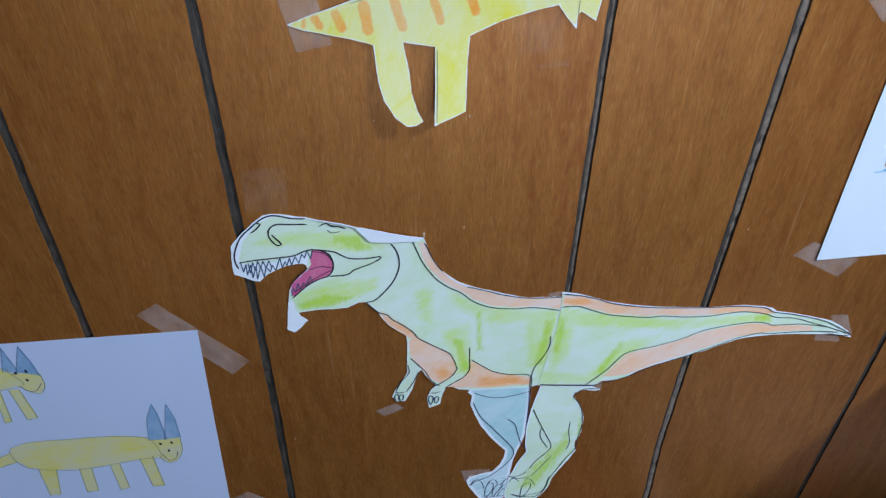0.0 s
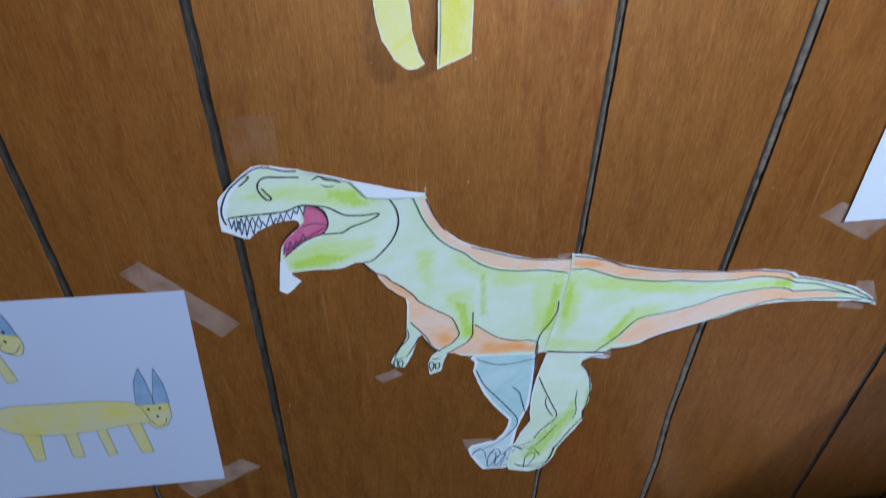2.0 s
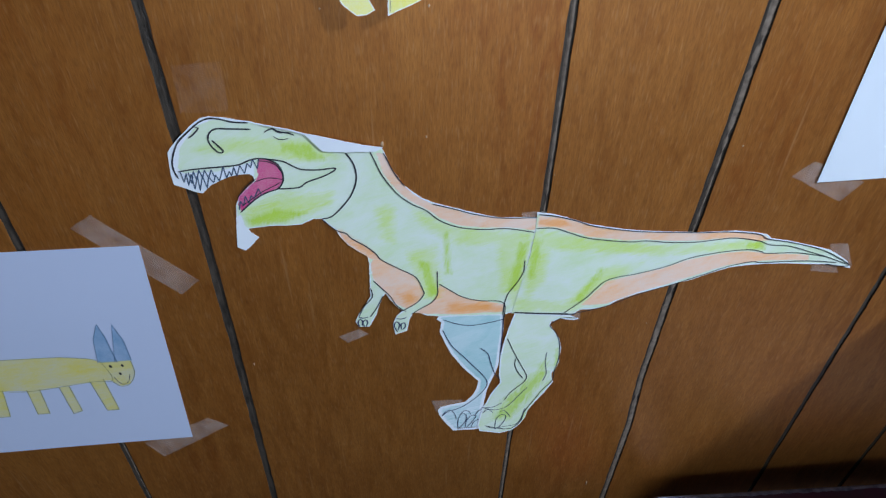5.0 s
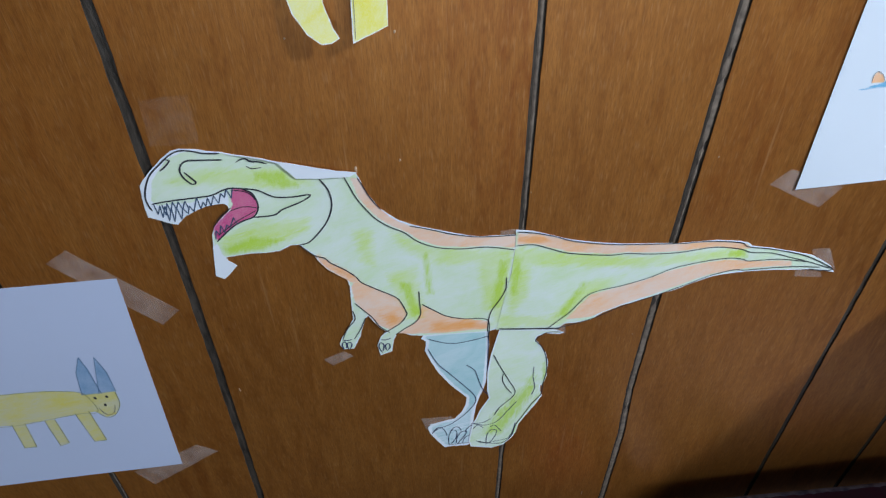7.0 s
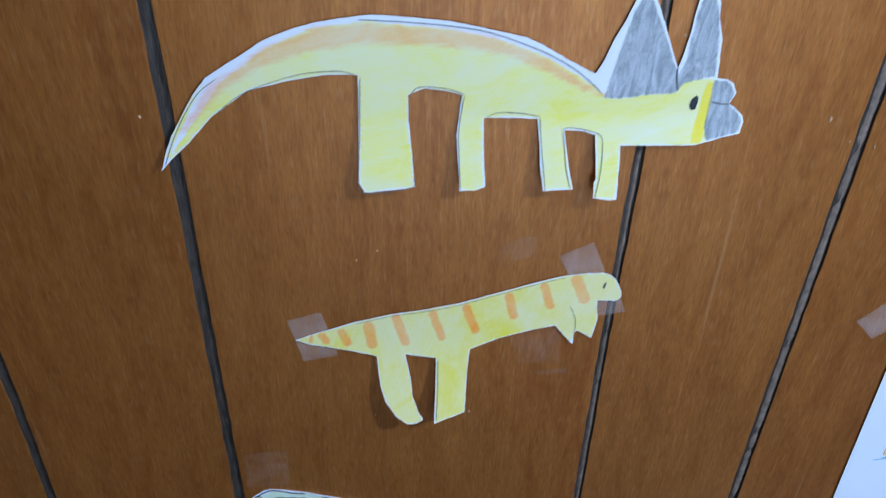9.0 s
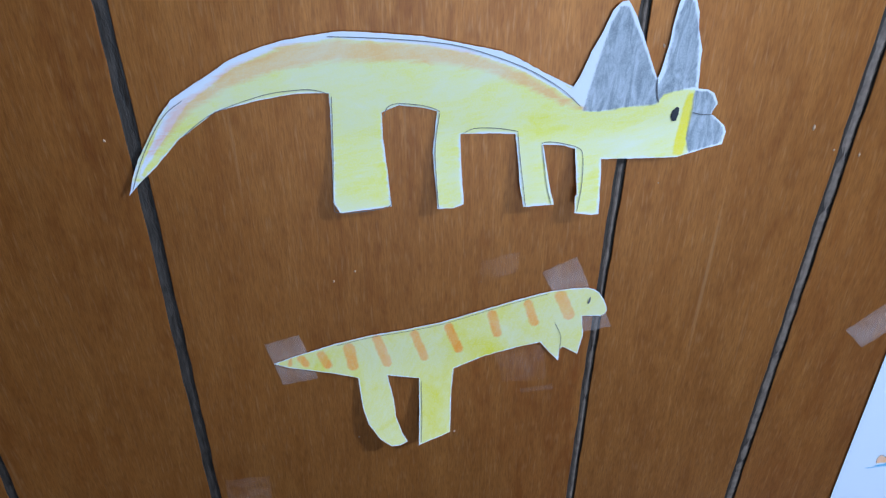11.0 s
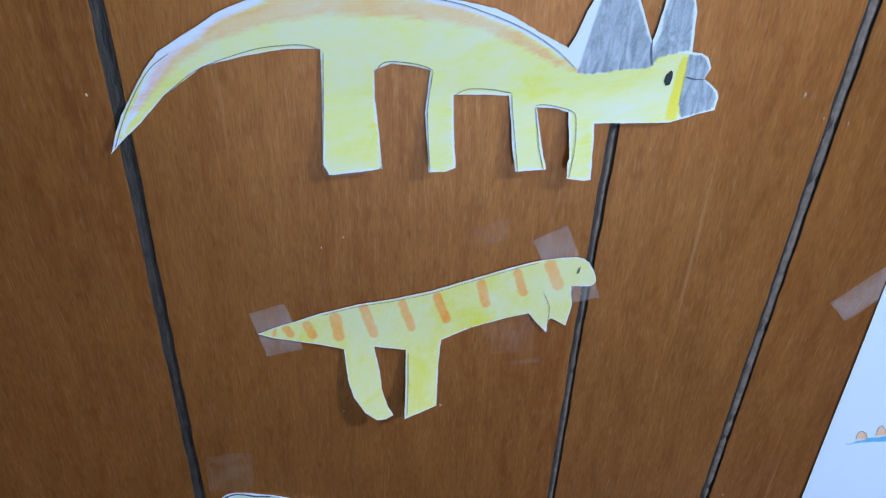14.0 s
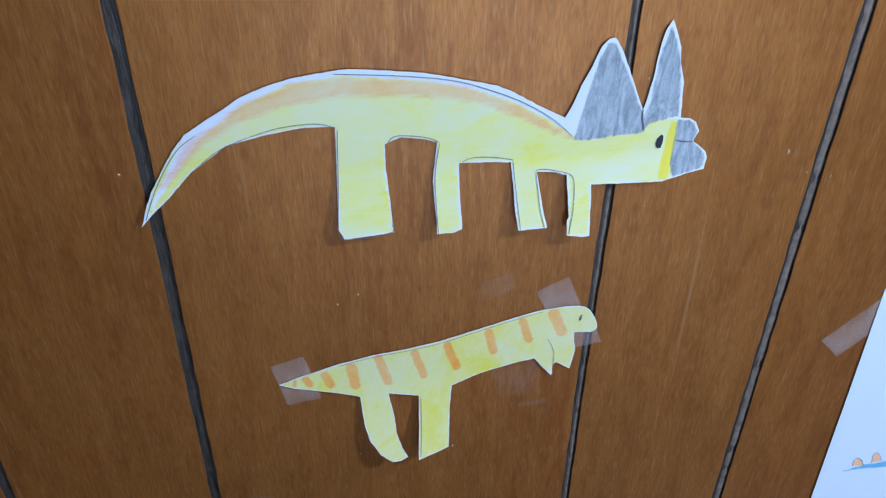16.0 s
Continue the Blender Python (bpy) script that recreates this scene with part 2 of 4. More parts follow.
def spline(points, step=1.0, closed=False):
    """A smooth curve through the points (millimetres)."""
    p = [np.array(q, float) for q in points]
    n = len(p)
    out = []
    for i in range(n if closed else n - 1):
        a, b, c, d = (p[(i + k) % n] if closed else p[min(max(i + k, 0), n - 1)] for k in (-1, 0, 1, 2))
        count = max(2, int(np.linalg.norm(c - b) / step))
        for j in range(count):
            t = j / count
            out.append(0.5 * (2 * b + (c - a) * t + (2 * a - 5 * b + 4 * c - d) * t * t + (3 * b - a - 3 * c + d) * t ** 3))
    if not closed:
        out.append(p[-1])
    return np.array(out)


def inside_depth(points, polygon):
    """How far each point lies inside the polygon (negative outside), in millimetres."""
    pts, poly = np.asarray(points, float), np.asarray(polygon, float)
    best, odd = np.full(len(pts), 1e9), np.zeros(len(pts), bool)
    for a, b in zip(poly, np.roll(poly, -1, axis=0)):
        ab = b - a
        t = np.clip(((pts - a) @ ab) / max(ab @ ab, 1e-9), 0, 1)
        best = np.minimum(best, np.linalg.norm(pts - a - t[:, None] * ab, axis=1))
        if a[1] != b[1]:
            cross = (a[1] > pts[:, 1]) != (b[1] > pts[:, 1])
            odd ^= cross & (pts[:, 0] < (b[0] - a[0]) * (pts[:, 1] - a[1]) / (b[1] - a[1]) + a[0])
    return np.where(odd, best, -best)


def capsule_depth(points, a, b, radius):
    pts, a, b = np.asarray(points, float), np.array(a, float), np.array(b, float)
    ab = b - a
    t = np.clip(((pts - a) @ ab) / max(ab @ ab, 1e-9), 0, 1)
    return radius - np.linalg.norm(pts - a - t[:, None] * ab, axis=1)


def cutout(name, outline, lift, material, parent, layers=None, step=1.6, raise_by=0.0, label="", rough_edge=0.12, bed=0.0):
    """A sheet of paper cut along the outline, standing off the wall by lift(x, z) millimetres, with crayon layers as depths."""
    ring = []
    rng = random.Random(len(outline))
    out = np.array(outline, float)
    for a, b in zip(out, np.roll(out, -1, axis=0)):
        count = max(1, int(np.linalg.norm(b - a) / 2.2))
        for j in range(count):
            q = a + (b - a) * j / count
            ring.append(q + np.array((rng.uniform(-1, 1), rng.uniform(-1, 1))) * rough_edge)
    ring = np.array(ring)
    lo, hi = ring.min(0), ring.max(0)
    grid = np.array([(x + (step / 2 if k % 2 else 0), z) for k, z in enumerate(np.arange(lo[1], hi[1], step * 0.87)) for x in np.arange(lo[0], hi[0], step)])
    grid = grid[inside_depth(grid, ring) > 0.5 * step]
    pts = [Vector(q) for q in ring] + [Vector(q) for q in grid]
    from mathutils.geometry import delaunay_2d_cdt
    verts, _, faces, *_ = delaunay_2d_cdt(pts, [], [list(range(len(ring)))], 1, 1e-5)
    flat = np.array([(v.x, v.y) for v in verts])
    me = bpy.data.meshes.new(name)
    co = [(x / 1000, -(lift(x, z) + raise_by) / 1000, z / 1000) for x, z in flat]
    me.from_pydata(co, [], [list(f) for f in faces])
    for key, depth in (layers or {}).items():
        att = me.attributes.new(key, "FLOAT", "POINT")
        att.data.foreach_set("value", depth(flat).astype(np.float32))
    me.update()
    if me.polygons and sum(p.normal.y for p in me.polygons) > 0:
        me.flip_normals()
    ob = part(name, me, material, parent, label)
    solid = ob.modifiers.new("thickness", "SOLIDIFY")
    solid.thickness, solid.offset = 0.00018, -1
    return ob


def soft(depth, width=1.5):
    return np.clip(0.5 + depth / (2 * width), 0, 1)


def patches(polygons, width=1.5):
    return lambda pts: np.max([soft(inside_depth(pts, p), width) for p in polygons], axis=0)


def mark(name, line, width, lift, material, parent, height=0.22, closed=False, sharp=False, seed=0):
    """A drawn line as a thin ribbon that follows the paper."""
    bm = bmesh.new()
    rng = random.Random(seed * 7 + len(line))
    p = np.array(line, float) if sharp else spline(line, 1.0, closed)
    if closed:
        p = np.vstack([p, p[:1]])
    d = np.gradient(p, axis=0)
    d /= np.maximum(np.linalg.norm(d, axis=1), 1e-9)[:, None]
    side = np.stack([-d[:, 1], d[:, 0]], 1)
    pairs = []
    for i, (q, s) in enumerate(zip(p, side)):
        end = min(1.0, 0.45 + 0.3 * min(i, len(p) - 1 - i)) if not closed and not sharp else 1.0
        w = width / 2 * end * rng.uniform(0.86, 1.12)
        both = [q + sg * w * s for sg in (1, -1)]
        pairs.append([bm.verts.new((x / 1000, -(lift(x, z) + height + 0.012 * (seed % 5)) / 1000, z / 1000)) for x, z in both])
    for (a, b), (c, e) in zip(pairs, pairs[1:]):
        bm.faces.new((a, b, e, c))
    return part(name, bm, material, parent)


def zigzag(line, step=0.5):
    """Straight strokes from point to point."""
    p = np.array(line, float)
    out = []
    for a, b in zip(p, p[1:]):
        count = max(2, int(np.linalg.norm(b - a) / step))
        out += [a + (b - a) * j / count for j in range(count)]
    return np.array(out + [p[-1]])


def marks(name, lines, width, lift, material, parent, height=0.22, closed=False, sharp=False):
    for k, line in enumerate(lines):
        mark(name, zigzag(line) if sharp else line, width, lift, material, parent, height, closed, sharp, k)


def tape(quad, at, label, group="tape strips", height=0.5, thick=0.06, material=None, name="tape_strip"):
    """A strip of frosted tape with slightly ragged ends, lying on the wall (local millimetres)."""
    base = thing(name, (at[0], 0, at[1]), label, "tape", group)
    q = [np.array(v, float) for v in quad]
    bm = bmesh.new()
    rng = random.Random(int(abs(q[0][0]) * 10))
    rows = []
    n, k = 14, 6
    for i in range(n + 1):
        row = []
        for j in range(k + 1):
            u, v = i / n, j / k
            p = (q[0] * (1 - u) + q[1] * u) * (1 - v) + (q[3] * (1 - u) + q[2] * u) * v
            if i in (0, n) or j in (0, k):
                p = p + np.array((rng.uniform(-1, 1), rng.uniform(-1, 1))) * 0.3
            row.append(bm.verts.new((p[0] / 1000, -(height + 0.12 * math.sin(9 * u + 4 * v)) / 1000, p[1] / 1000)))
        rows.append(row)
    for a, b in zip(rows, rows[1:]):
        for i in range(k):
            bm.faces.new((a[i], a[i + 1], b[i + 1], b[i]))
    bmesh.ops.recalc_face_normals(bm, faces=bm.faces)
    ob = part("film", bm, material or TAPE, base, smooth=True)
    solid = ob.modifiers.new("thickness", "SOLIDIFY")
    solid.thickness, solid.offset = thick / 1000, 0
    return base


# ---- the room ----
X0, X1, Y0, H = -1.8, 2.2, -3.0, 2.4
PLASTER = plain_material("painted_plaster", (0.34, 0.33, 0.31), (0.29, 0.28, 0.27), 0.8, 6)
DARKWALL = plain_material("brown_wall", (0.16, 0.08, 0.03), (0.12, 0.06, 0.022), 0.6, 8)
CARPET = plain_material("brown_carpet", (0.16, 0.12, 0.09), (0.11, 0.08, 0.06), 0.95, 90, bump=0.6)
WHITE_TRIM = plain_material("white_trim_paint", (0.74, 0.74, 0.72), (0.68, 0.68, 0.66), 0.5, 20)


def structure(name, bm, material, label):
    return tagged(part(name, bm, material), label, "room", kind="structure")


structure("floor", box_bm(X0, X1, Y0, 0.1, -0.1, 0), CARPET, "brown carpeted floor of the room").data.name = "floor"
structure("ceiling", box_bm(X0, X1, Y0, 0.1, H, H + 0.1), PLASTER, "plain grey ceiling of the room")
structure("wall_west", box_bm(X0 - 0.1, X0, Y0, 0.1, 0, H), DARKWALL, "plain brown panelled side wall")
structure("wall_east", box_bm(X1, X1 + 0.1, Y0, 0.1, 0, H), DARKWALL, "plain brown panelled side wall by the shelf")
# opening for an unseen door, added to light the wood from behind
WL, WR = DOOR_X - 0.9, DOOR_X + 0.9
for name, box in (("wall_south", (X0, WL, 0, H)), ("wall_south_far", (WR, X1, 0, H)), ("wall_south_head", (WL, WR, 2.08, H))):
    structure(name, box_bm(box[0], box[1], Y0 - 0.1, Y0, box[2], box[3]), DARKWALL, "plain brown panelled wall round the added glass door")
added_door = thing("added_door_1", (DOOR_X, Y0, 0), "unseen white-framed glass door added for sheen and fill light", "door", kind="structure")
for name, box in (("door_frame", (-0.90, -0.85, -0.08, -0.02, 0.03, 2.08)), ("door_frame", (0.85, 0.90, -0.08, -0.02, 0.03, 2.08)),
                  ("door_frame", (-0.85, 0.85, -0.08, -0.02, 2.03, 2.08)), ("door_sill", (-0.90, 0.90, -0.10, 0.03, 0.0, 0.03))):
    part(name, box_bm(*box, bevel=0.004), WHITE_TRIM, added_door)

# unseen ceiling spotlight, added to carry the key light, turned to the panelled wall
METAL = plain_material("brushed_metal", (0.6, 0.6, 0.6), (0.5, 0.5, 0.5), 0.35, 60, 1.0)
lamp = thing("added_spotlight", (LAMP[0], LAMP[1], H), "unseen round metal spotlight added to carry the key light", "lamp")
bm = bmesh.new()
bmesh.ops.create_cone(bm, cap_ends=True, segments=40, radius1=0.06, radius2=0.07, depth=0.03, matrix=Matrix.Translation((0, 0, -0.015)))
part("base_plate", bm, METAL, lamp)
turn = (Vector(AIM) - Vector(LAMP)).to_track_quat("-Z", "Y").to_matrix().to_4x4()
bm = bmesh.new()
bmesh.ops.create_cone(bm, cap_ends=True, segments=40, radius1=0.165, radius2=0.06, depth=0.10, matrix=Matrix.Translation((0, 0, LAMP[2] - H)) @ turn @ Matrix.Translation((0, 0, 0.056)))
part("lamp_head", bm, METAL, lamp)

# panelled wall: dark backing with grooves between the boards
LEFT_GROOVES = [-1.68, -1.53, -1.32, -1.22, -1.07, -0.87, -0.77, -0.62, -0.415]
RIGHT_GROOVES = [0.560, 0.712, 0.915, 1.017, 1.169, 1.372, 1.474, 1.626, 1.830, 1.930, 2.083]
BOARD_EDGES = [(x, lean, 0.0043, (1.3,), (0.0,)) for x, lean in [(-1.8, 0.0)] + [(x, 0.012) for x in LEFT_GROOVES]] + GROOVES + [(x, 0.0, 0.0043, (1.3,), (0.0,)) for x in RIGHT_GROOVES + [2.2]]
wall = tagged(part("wall_north", box_bm(X0, X1, 0.0013, 0.1, 0, H), GROOVE), "wood-panelled wall with dark vertical grooves", "wall", kind="structure")


def groove_at(groove, z):
    return groove[0] + groove[1] * (z - 1.3) + float(np.interp(z, groove[3], groove[4]))


def board(left, right, seed, chamfer=0.0):
    """A panel board between two grooves, with rounded-over and slightly ragged long edges, front at y = 0."""
    bm = bmesh.new()
    rng = random.Random(seed)
    rows = []
    for k in range(241):
        z = H * k / 240
        l = groove_at(left, z) + left[2] / 2 + rng.uniform(-0.00032, 0.00032)
        r = groove_at(right, z) - right[2] / 2 + rng.uniform(-0.00032, 0.00032)
        c = (left[0] + right[0]) / 2
        w = chamfer * rng.uniform(0.8, 1.15)
        profile = [(l, 0.0032), (l, 0.0006), (l + 0.0001, 0.0002), (l + 0.0004, 0.0), (r - 0.0004, 0.0), (r - 0.0001, 0.0002), (r, 0.0006), (r + w, 0.0010 if w else 0.0032)]
        rows.append([bm.verts.new((x - c, y, z)) for x, y in profile])
    for a, b in zip(rows, rows[1:]):
        for i in range(7):
            face = bm.faces.new((a[i], a[i + 1], b[i + 1], b[i]))
            # the board's right-hand side is near-black, its other edges groove-coloured
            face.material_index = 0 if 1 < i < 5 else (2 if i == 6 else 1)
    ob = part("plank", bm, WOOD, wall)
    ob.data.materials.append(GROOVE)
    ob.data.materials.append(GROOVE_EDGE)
    ob.location = ((left[0] + right[0]) / 2, 0, 0)


for k, (left, right) in enumerate(zip(BOARD_EDGES, BOARD_EDGES[1:])):
    board(left, right, k, 0.0014 if right == GROOVES[3] else 0.0)


def groove_bed(groove, z0, z1, shift, width, seed):
    """A pale run along the bottom of a groove, uneven in width and broken by dents."""
    bm = bmesh.new()
    rng = random.Random(seed)
    rows = []
    count = int((z1 - z0) / 0.004)
    for k in range(count + 1):
        z = z0 + (z1 - z0) * k / count
        x = groove_at(groove, z) + shift + rng.uniform(-0.0002, 0.0002)
        w = width / 2 * (0.25 if rng.random() < 0.05 else rng.uniform(0.75, 1.1)) * min(1.0, 6.0 * k / count, 6.0 * (count - k) / count + 0.02)
        rows.append([bm.verts.new((x + side * w, y, z)) for side, y in ((-1, 0.0012), (-0.3, 0.0009), (0.3, 0.0009), (1, 0.0012))])
    for a, b in zip(rows, rows[1:]):
        for i in range(3):
            bm.faces.new((a[i], a[i + 1], b[i + 1], b[i]))
    part("groove_bed", bm, PALE_GROOVE, wall, "grey-brown groove bed")


PALE_GROOVE = plain_material("pale_groove_bed", (0.22, 0.175, 0.145), (0.11, 0.086, 0.072), 0.5, 240, bump=0.4)
groove_bed(GROOVES[2], 0.6, 1.30, 0.0003, 0.0026, 2)
groove_bed(GROOVES[2], 1.20, 2.0, 0.0005, 0.0022, 3)
groove_bed(GROOVES[3], 0.6, 1.32, 0.0006, 0.0040, 4)
groove_bed(GROOVES[3], 1.25, 2.0, 0.0009, 0.0040, 5)
groove_bed(GROOVES[0], 0.6, 1.25, 0.0003, 0.0012, 6)

# ---- large green cutout ----
REX_CROWN = [(-172.4, 113.6), (-169.9, 117.2), (-164.1, 123.4), (-157.4, 129.8), (-151.3, 134.5), (-146.6, 135.4), (-140.1, 134.3), (-133.4, 132.4), (-126.7, 130.8), (-116, 126.9), (-100.5, 120.9), (-85.5, 115.9), (-68.2, 110.2), (-60.1, 109.2), (-58.5, 106.2), (-56.9, 100.7), (-54.5, 93.3), (-51.8, 87.5), (-48.5, 80.9), (-43.1, 74.9), (-38.5, 70.2), (-32.2, 66.1), (-25.6, 62.9), (-17.4, 59.8), (-9, 56.3), (1.2, 52.4), (9.8, 49.7), (20.2, 49.2), (32.7, 47.9), (32.4, 40.1), (31.9, 36.1), (30.4, 15.7), (27.1, -11.5), (23.2, -42.2)]
REX_BELLY = [(16.9, -44.8), (-0.4, -42.9), (-16.1, -41.4), (-27.7, -40.5), (-36.2, -38.9), (-41, -35.6), (-45.6, -34.7), (-47.9, -40.6), (-50.3, -54.2), (-58.5, -57.9), (-59.9, -46), (-56.8, -36.4), (-52.6, -31.6), (-56.8, -26), (-60.7, -18.7), (-63.1, -12.4), (-64.8, -14.4), (-69, -27.4), (-70.3, -33.3), (-75.8, -46.2), (-83, -45.5), (-85.1, -40), (-82.2, -31.8), (-77.5, -22.9), (-73.3, -14.7), (-73.2, -6), (-72.7, 5.2), (-72.2, 17.1), (-72.9, 24.1)]
REX_JAW = [(-77.6, 28.5), (-83.7, 35.1), (-88.4, 43.4), (-90, 48.6), (-93.1, 52.4), (-97.2, 58.7), (-102, 59), (-109.2, 55.3), (-117.4, 55.1), (-127.1, 55.6), (-140.5, 54.3), (-139.5, 51.2), (-135.5, 46.7), (-140.9, 40.1), (-145.1, 36.2), (-149.7, 39.5), (-148.2, 48.7), (-146, 62.7), (-143.8, 73.9), (-141.1, 80.2), (-136.9, 84.8), (-133, 88.6), (-130.9, 90.9), (-130.9, 93.9), (-132.9, 95.8), (-137.5, 96), (-143.1, 95.1), (-148.9, 92.5), (-154.2, 89.8), (-157.4, 86.8), (-160.3, 83.8), (-164.5, 85.3), (-168.4, 88), (-174.5, 91), (-174.4, 97.7), (-173.5, 105.8)]
REX_TAIL = [(31.5, 52.4), (40.9, 50.5), (48.1, 47.6), (57.2, 43.3), (66.5, 39), (81.3, 34.8), (100.1, 30.6), (118.9, 27.8), (137.8, 25.5), (152.9, 24.8), (164.2, 24.2), (180.2, 20.8), (186.4, 18.9), (190.2, 15.2), (203.9, 11.5), (219.2, 6), (234.9, 0.4), (245.3, -6.7), (253.8, -13.7), (259.1, -21.5), (251.5, -18.5), (238, -14.7), (225.4, -13.3), (208.7, -11.2), (192.4, -9.8), (180.5, -9.6), (168.9, -10.6), (156.2, -15.5), (145.4, -20.7), (134.1, -24.1), (121, -28.5), (109.5, -31.4), (96.3, -37), (89.1, -43.2), (77.2, -44.9), (71.1, -44.5), (67.4, -48.2), (65.6, -50.4), (47.3, -47.1), (22.4, -43.3), (26.2, -17.2), (30.4, 15.7), (31.9, 36.1)]
REX_NEAR_LEG = [(24.8, -43.1), (47.3, -47.1), (65.7, -51.1), (71.3, -54.7), (68.2, -56.1), (57.8, -53.5), (51.9, -56.3), (51.4, -60.2), (56, -67.7), (60.1, -77.3), (62.6, -88.2), (62.8, -106.3), (60.7, -118.6), (58.9, -118.2), (59.5, -126), (61.3, -132.6), (56, -145.9), (49.9, -158.6), (45, -170.3), (42.9, -182.9), (39.5, -191.1), (33.1, -199.6), (23.6, -202.9), (5.9, -196.7), (3.9, -187.2), (6.9, -161.6), (9.6, -155.5), (13, -142.2), (19.4, -127.7), (17.8, -115.8), (17.3, -93.5), (19.2, -72.9), (22.7, -53.6)]
REX_FAR_LEG = [(-27.7, -39.9), (-16.1, -40.1), (-0.4, -41.7), (16.9, -42.9), (18.1, -59.2), (17.6, -72.5), (16.8, -93.4), (16.7, -104.3), (14.7, -115.1), (11.9, -126.1), (9.4, -139), (7.8, -157.6), (7.1, -179), (6.3, -192.3), (2.5, -194.1), (-9.8, -193), (-15.9, -193.3), (-21.3, -183), (-27, -170.2), (-28.9, -160.2), (-26.5, -155.7), (-13.9, -152.7), (-7.1, -151.7), (-1.3, -142.3), (1.4, -134.1), (2.2, -123.2), (-2.5, -116.1), (-11, -102.3), (-19.1, -86.2), (-24, -71.3), (-27.6, -58.6), (-27, -54.1), (-26.4, -47.7), (-29.8, -43.9)]
REX_FOLD = [(-125.4, 130.7), (-110.0, 126.0), (-98.7, 121.6), (-69.4, 112.2), (-58.5, 109.6), (-62.8, 107.2), (-78.7, 107.8), (-91.3, 109.1), (-99.7, 121.1), (-110.1, 125.3), (-118.5, 128.1)]
REX_CHIN = [(-142.6, 67.8), (-142.2, 58.4), (-140.6, 53.8), (-139.5, 51.2), (-135.5, 46.7), (-140.9, 40.1), (-145.1, 36.2), (-149.7, 39.5), (-148.2, 48.7), (-146, 62.7)]
rex_skull = [(-127.4, 130.2), (-135.2, 131.1), (-141.7, 133.4), (-147.2, 134.1), (-152.6, 131.8), (-159.3, 126.2), (-165.2, 120.5), (-169.3, 113.2), (-171.8, 105.6), (-171.8, 99.4), (-170.8, 95.5)]
rex_nostril = [(-155.5, 129.5), (-153.2, 128.5), (-156.9, 124.4), (-159.7, 122.5)]
rex_brow = [(-126.9, 126), (-139, 127.1), (-144.6, 127.4), (-148.1, 125.2), (-149.7, 121.2), (-148.9, 116.5), (-145.7, 111.8), (-143.4, 112.7), (-145.2, 116), (-147.9, 120.3)]
rex_eye = [(-120.5, 123.4), (-118.0, 125.0), (-115.6, 125.4), (-113.8, 123.9), (-111.5, 123.0), (-108.7, 122.3), (-105.0, 120.5)]
rex_lid = [(-115.8, 120.5), (-113.3, 118.2), (-108.3, 118.4)]
rex_lip = [(-170, 100.4), (-160.2, 101.6), (-145, 102.4), (-137.4, 103), (-130.7, 105.8), (-126.1, 106.4), (-120.4, 105.3), (-113.2, 103.1), (-107.9, 99.1), (-103.7, 96.9), (-94.6, 96.1), (-86.8, 96.8), (-86, 95.4), (-92.2, 91.6), (-102.1, 87.8), (-107.4, 84.2), (-118.4, 84)]
REX_MOUTH = [(-126.2, 106), (-120.4, 105.3), (-116.6, 101.5), (-114.8, 94.6), (-115.6, 88.8), (-119, 84.1), (-125.1, 81.9), (-132.2, 77.6), (-141.9, 68.1), (-143.1, 73.8), (-141.9, 79.4), (-136.1, 85.6), (-130.1, 90.8), (-128, 94.7), (-128.1, 99.8)]
rex_mouth_rim = [(-121.8, 105.5), (-116.6, 101.5), (-114.8, 94.6), (-115.6, 88.8), (-119, 84.1), (-125.1, 81.9), (-132.2, 77.6), (-142.6, 67.8)]
rex_tongue = [(-131.1, 90.1), (-124.5, 92.2), (-120, 92), (-115.6, 90.5)]
rex_upper_teeth = [(-169.0, 100.7), (-168.5, 92.6), (-166.1, 98.9), (-166.6, 90.1), (-163.5, 98.3), (-163.8, 87.4), (-160.5, 96.9), (-161.2, 86.3), (-157.8, 96.7), (-157.0, 87.7), (-154.7, 95.7), (-152.7, 91.5), (-150.8, 97.0), (-149.4, 92.5), (-145.7, 102.2), (-145.2, 94.2), (-143.0, 98.9), (-142.3, 95.6), (-140.1, 101.5), (-139.5, 95.4), (-136.7, 102.4), (-135.1, 96.7), (-132.6, 103.7), (-131.2, 100.4), (-129.3, 106.2), (-127.7, 99.4), (-125.9, 106.4)]
rex_lower_teeth = [(-142.7, 70.0), (-141.1, 76.8), (-139.8, 72.8), (-137.7, 80.4), (-136.7, 74.7), (-134.3, 80.5), (-133.1, 77.9), (-129.6, 85.2), (-128.4, 79.7)]
rex_cheek = [(-79.3, 106.8), (-75.7, 99), (-74.8, 88.4), (-77.7, 77.9), (-82.6, 69.6), (-91, 60.2), (-97.2, 58.7)]
rex_mane = [(-66.1, 106.8), (-63.8, 99.6), (-61, 90.8), (-57, 82.5), (-51.4, 73.3), (-43.8, 65.5), (-35.8, 59.7), (-27.8, 50.9), (-16.1, 44.3), (-0.5, 41), (13.5, 40.4), (31.2, 35.7)]
rex_nape = [(-58.9, 105.4), (-56.7, 99.5), (-54.5, 92.9), (-51.6, 86.6), (-47.9, 80)]
rex_spine = [(-32.2, 64.7), (-17.4, 58.9), (-7.3, 54.6), (9.8, 49.7), (32, 48)]
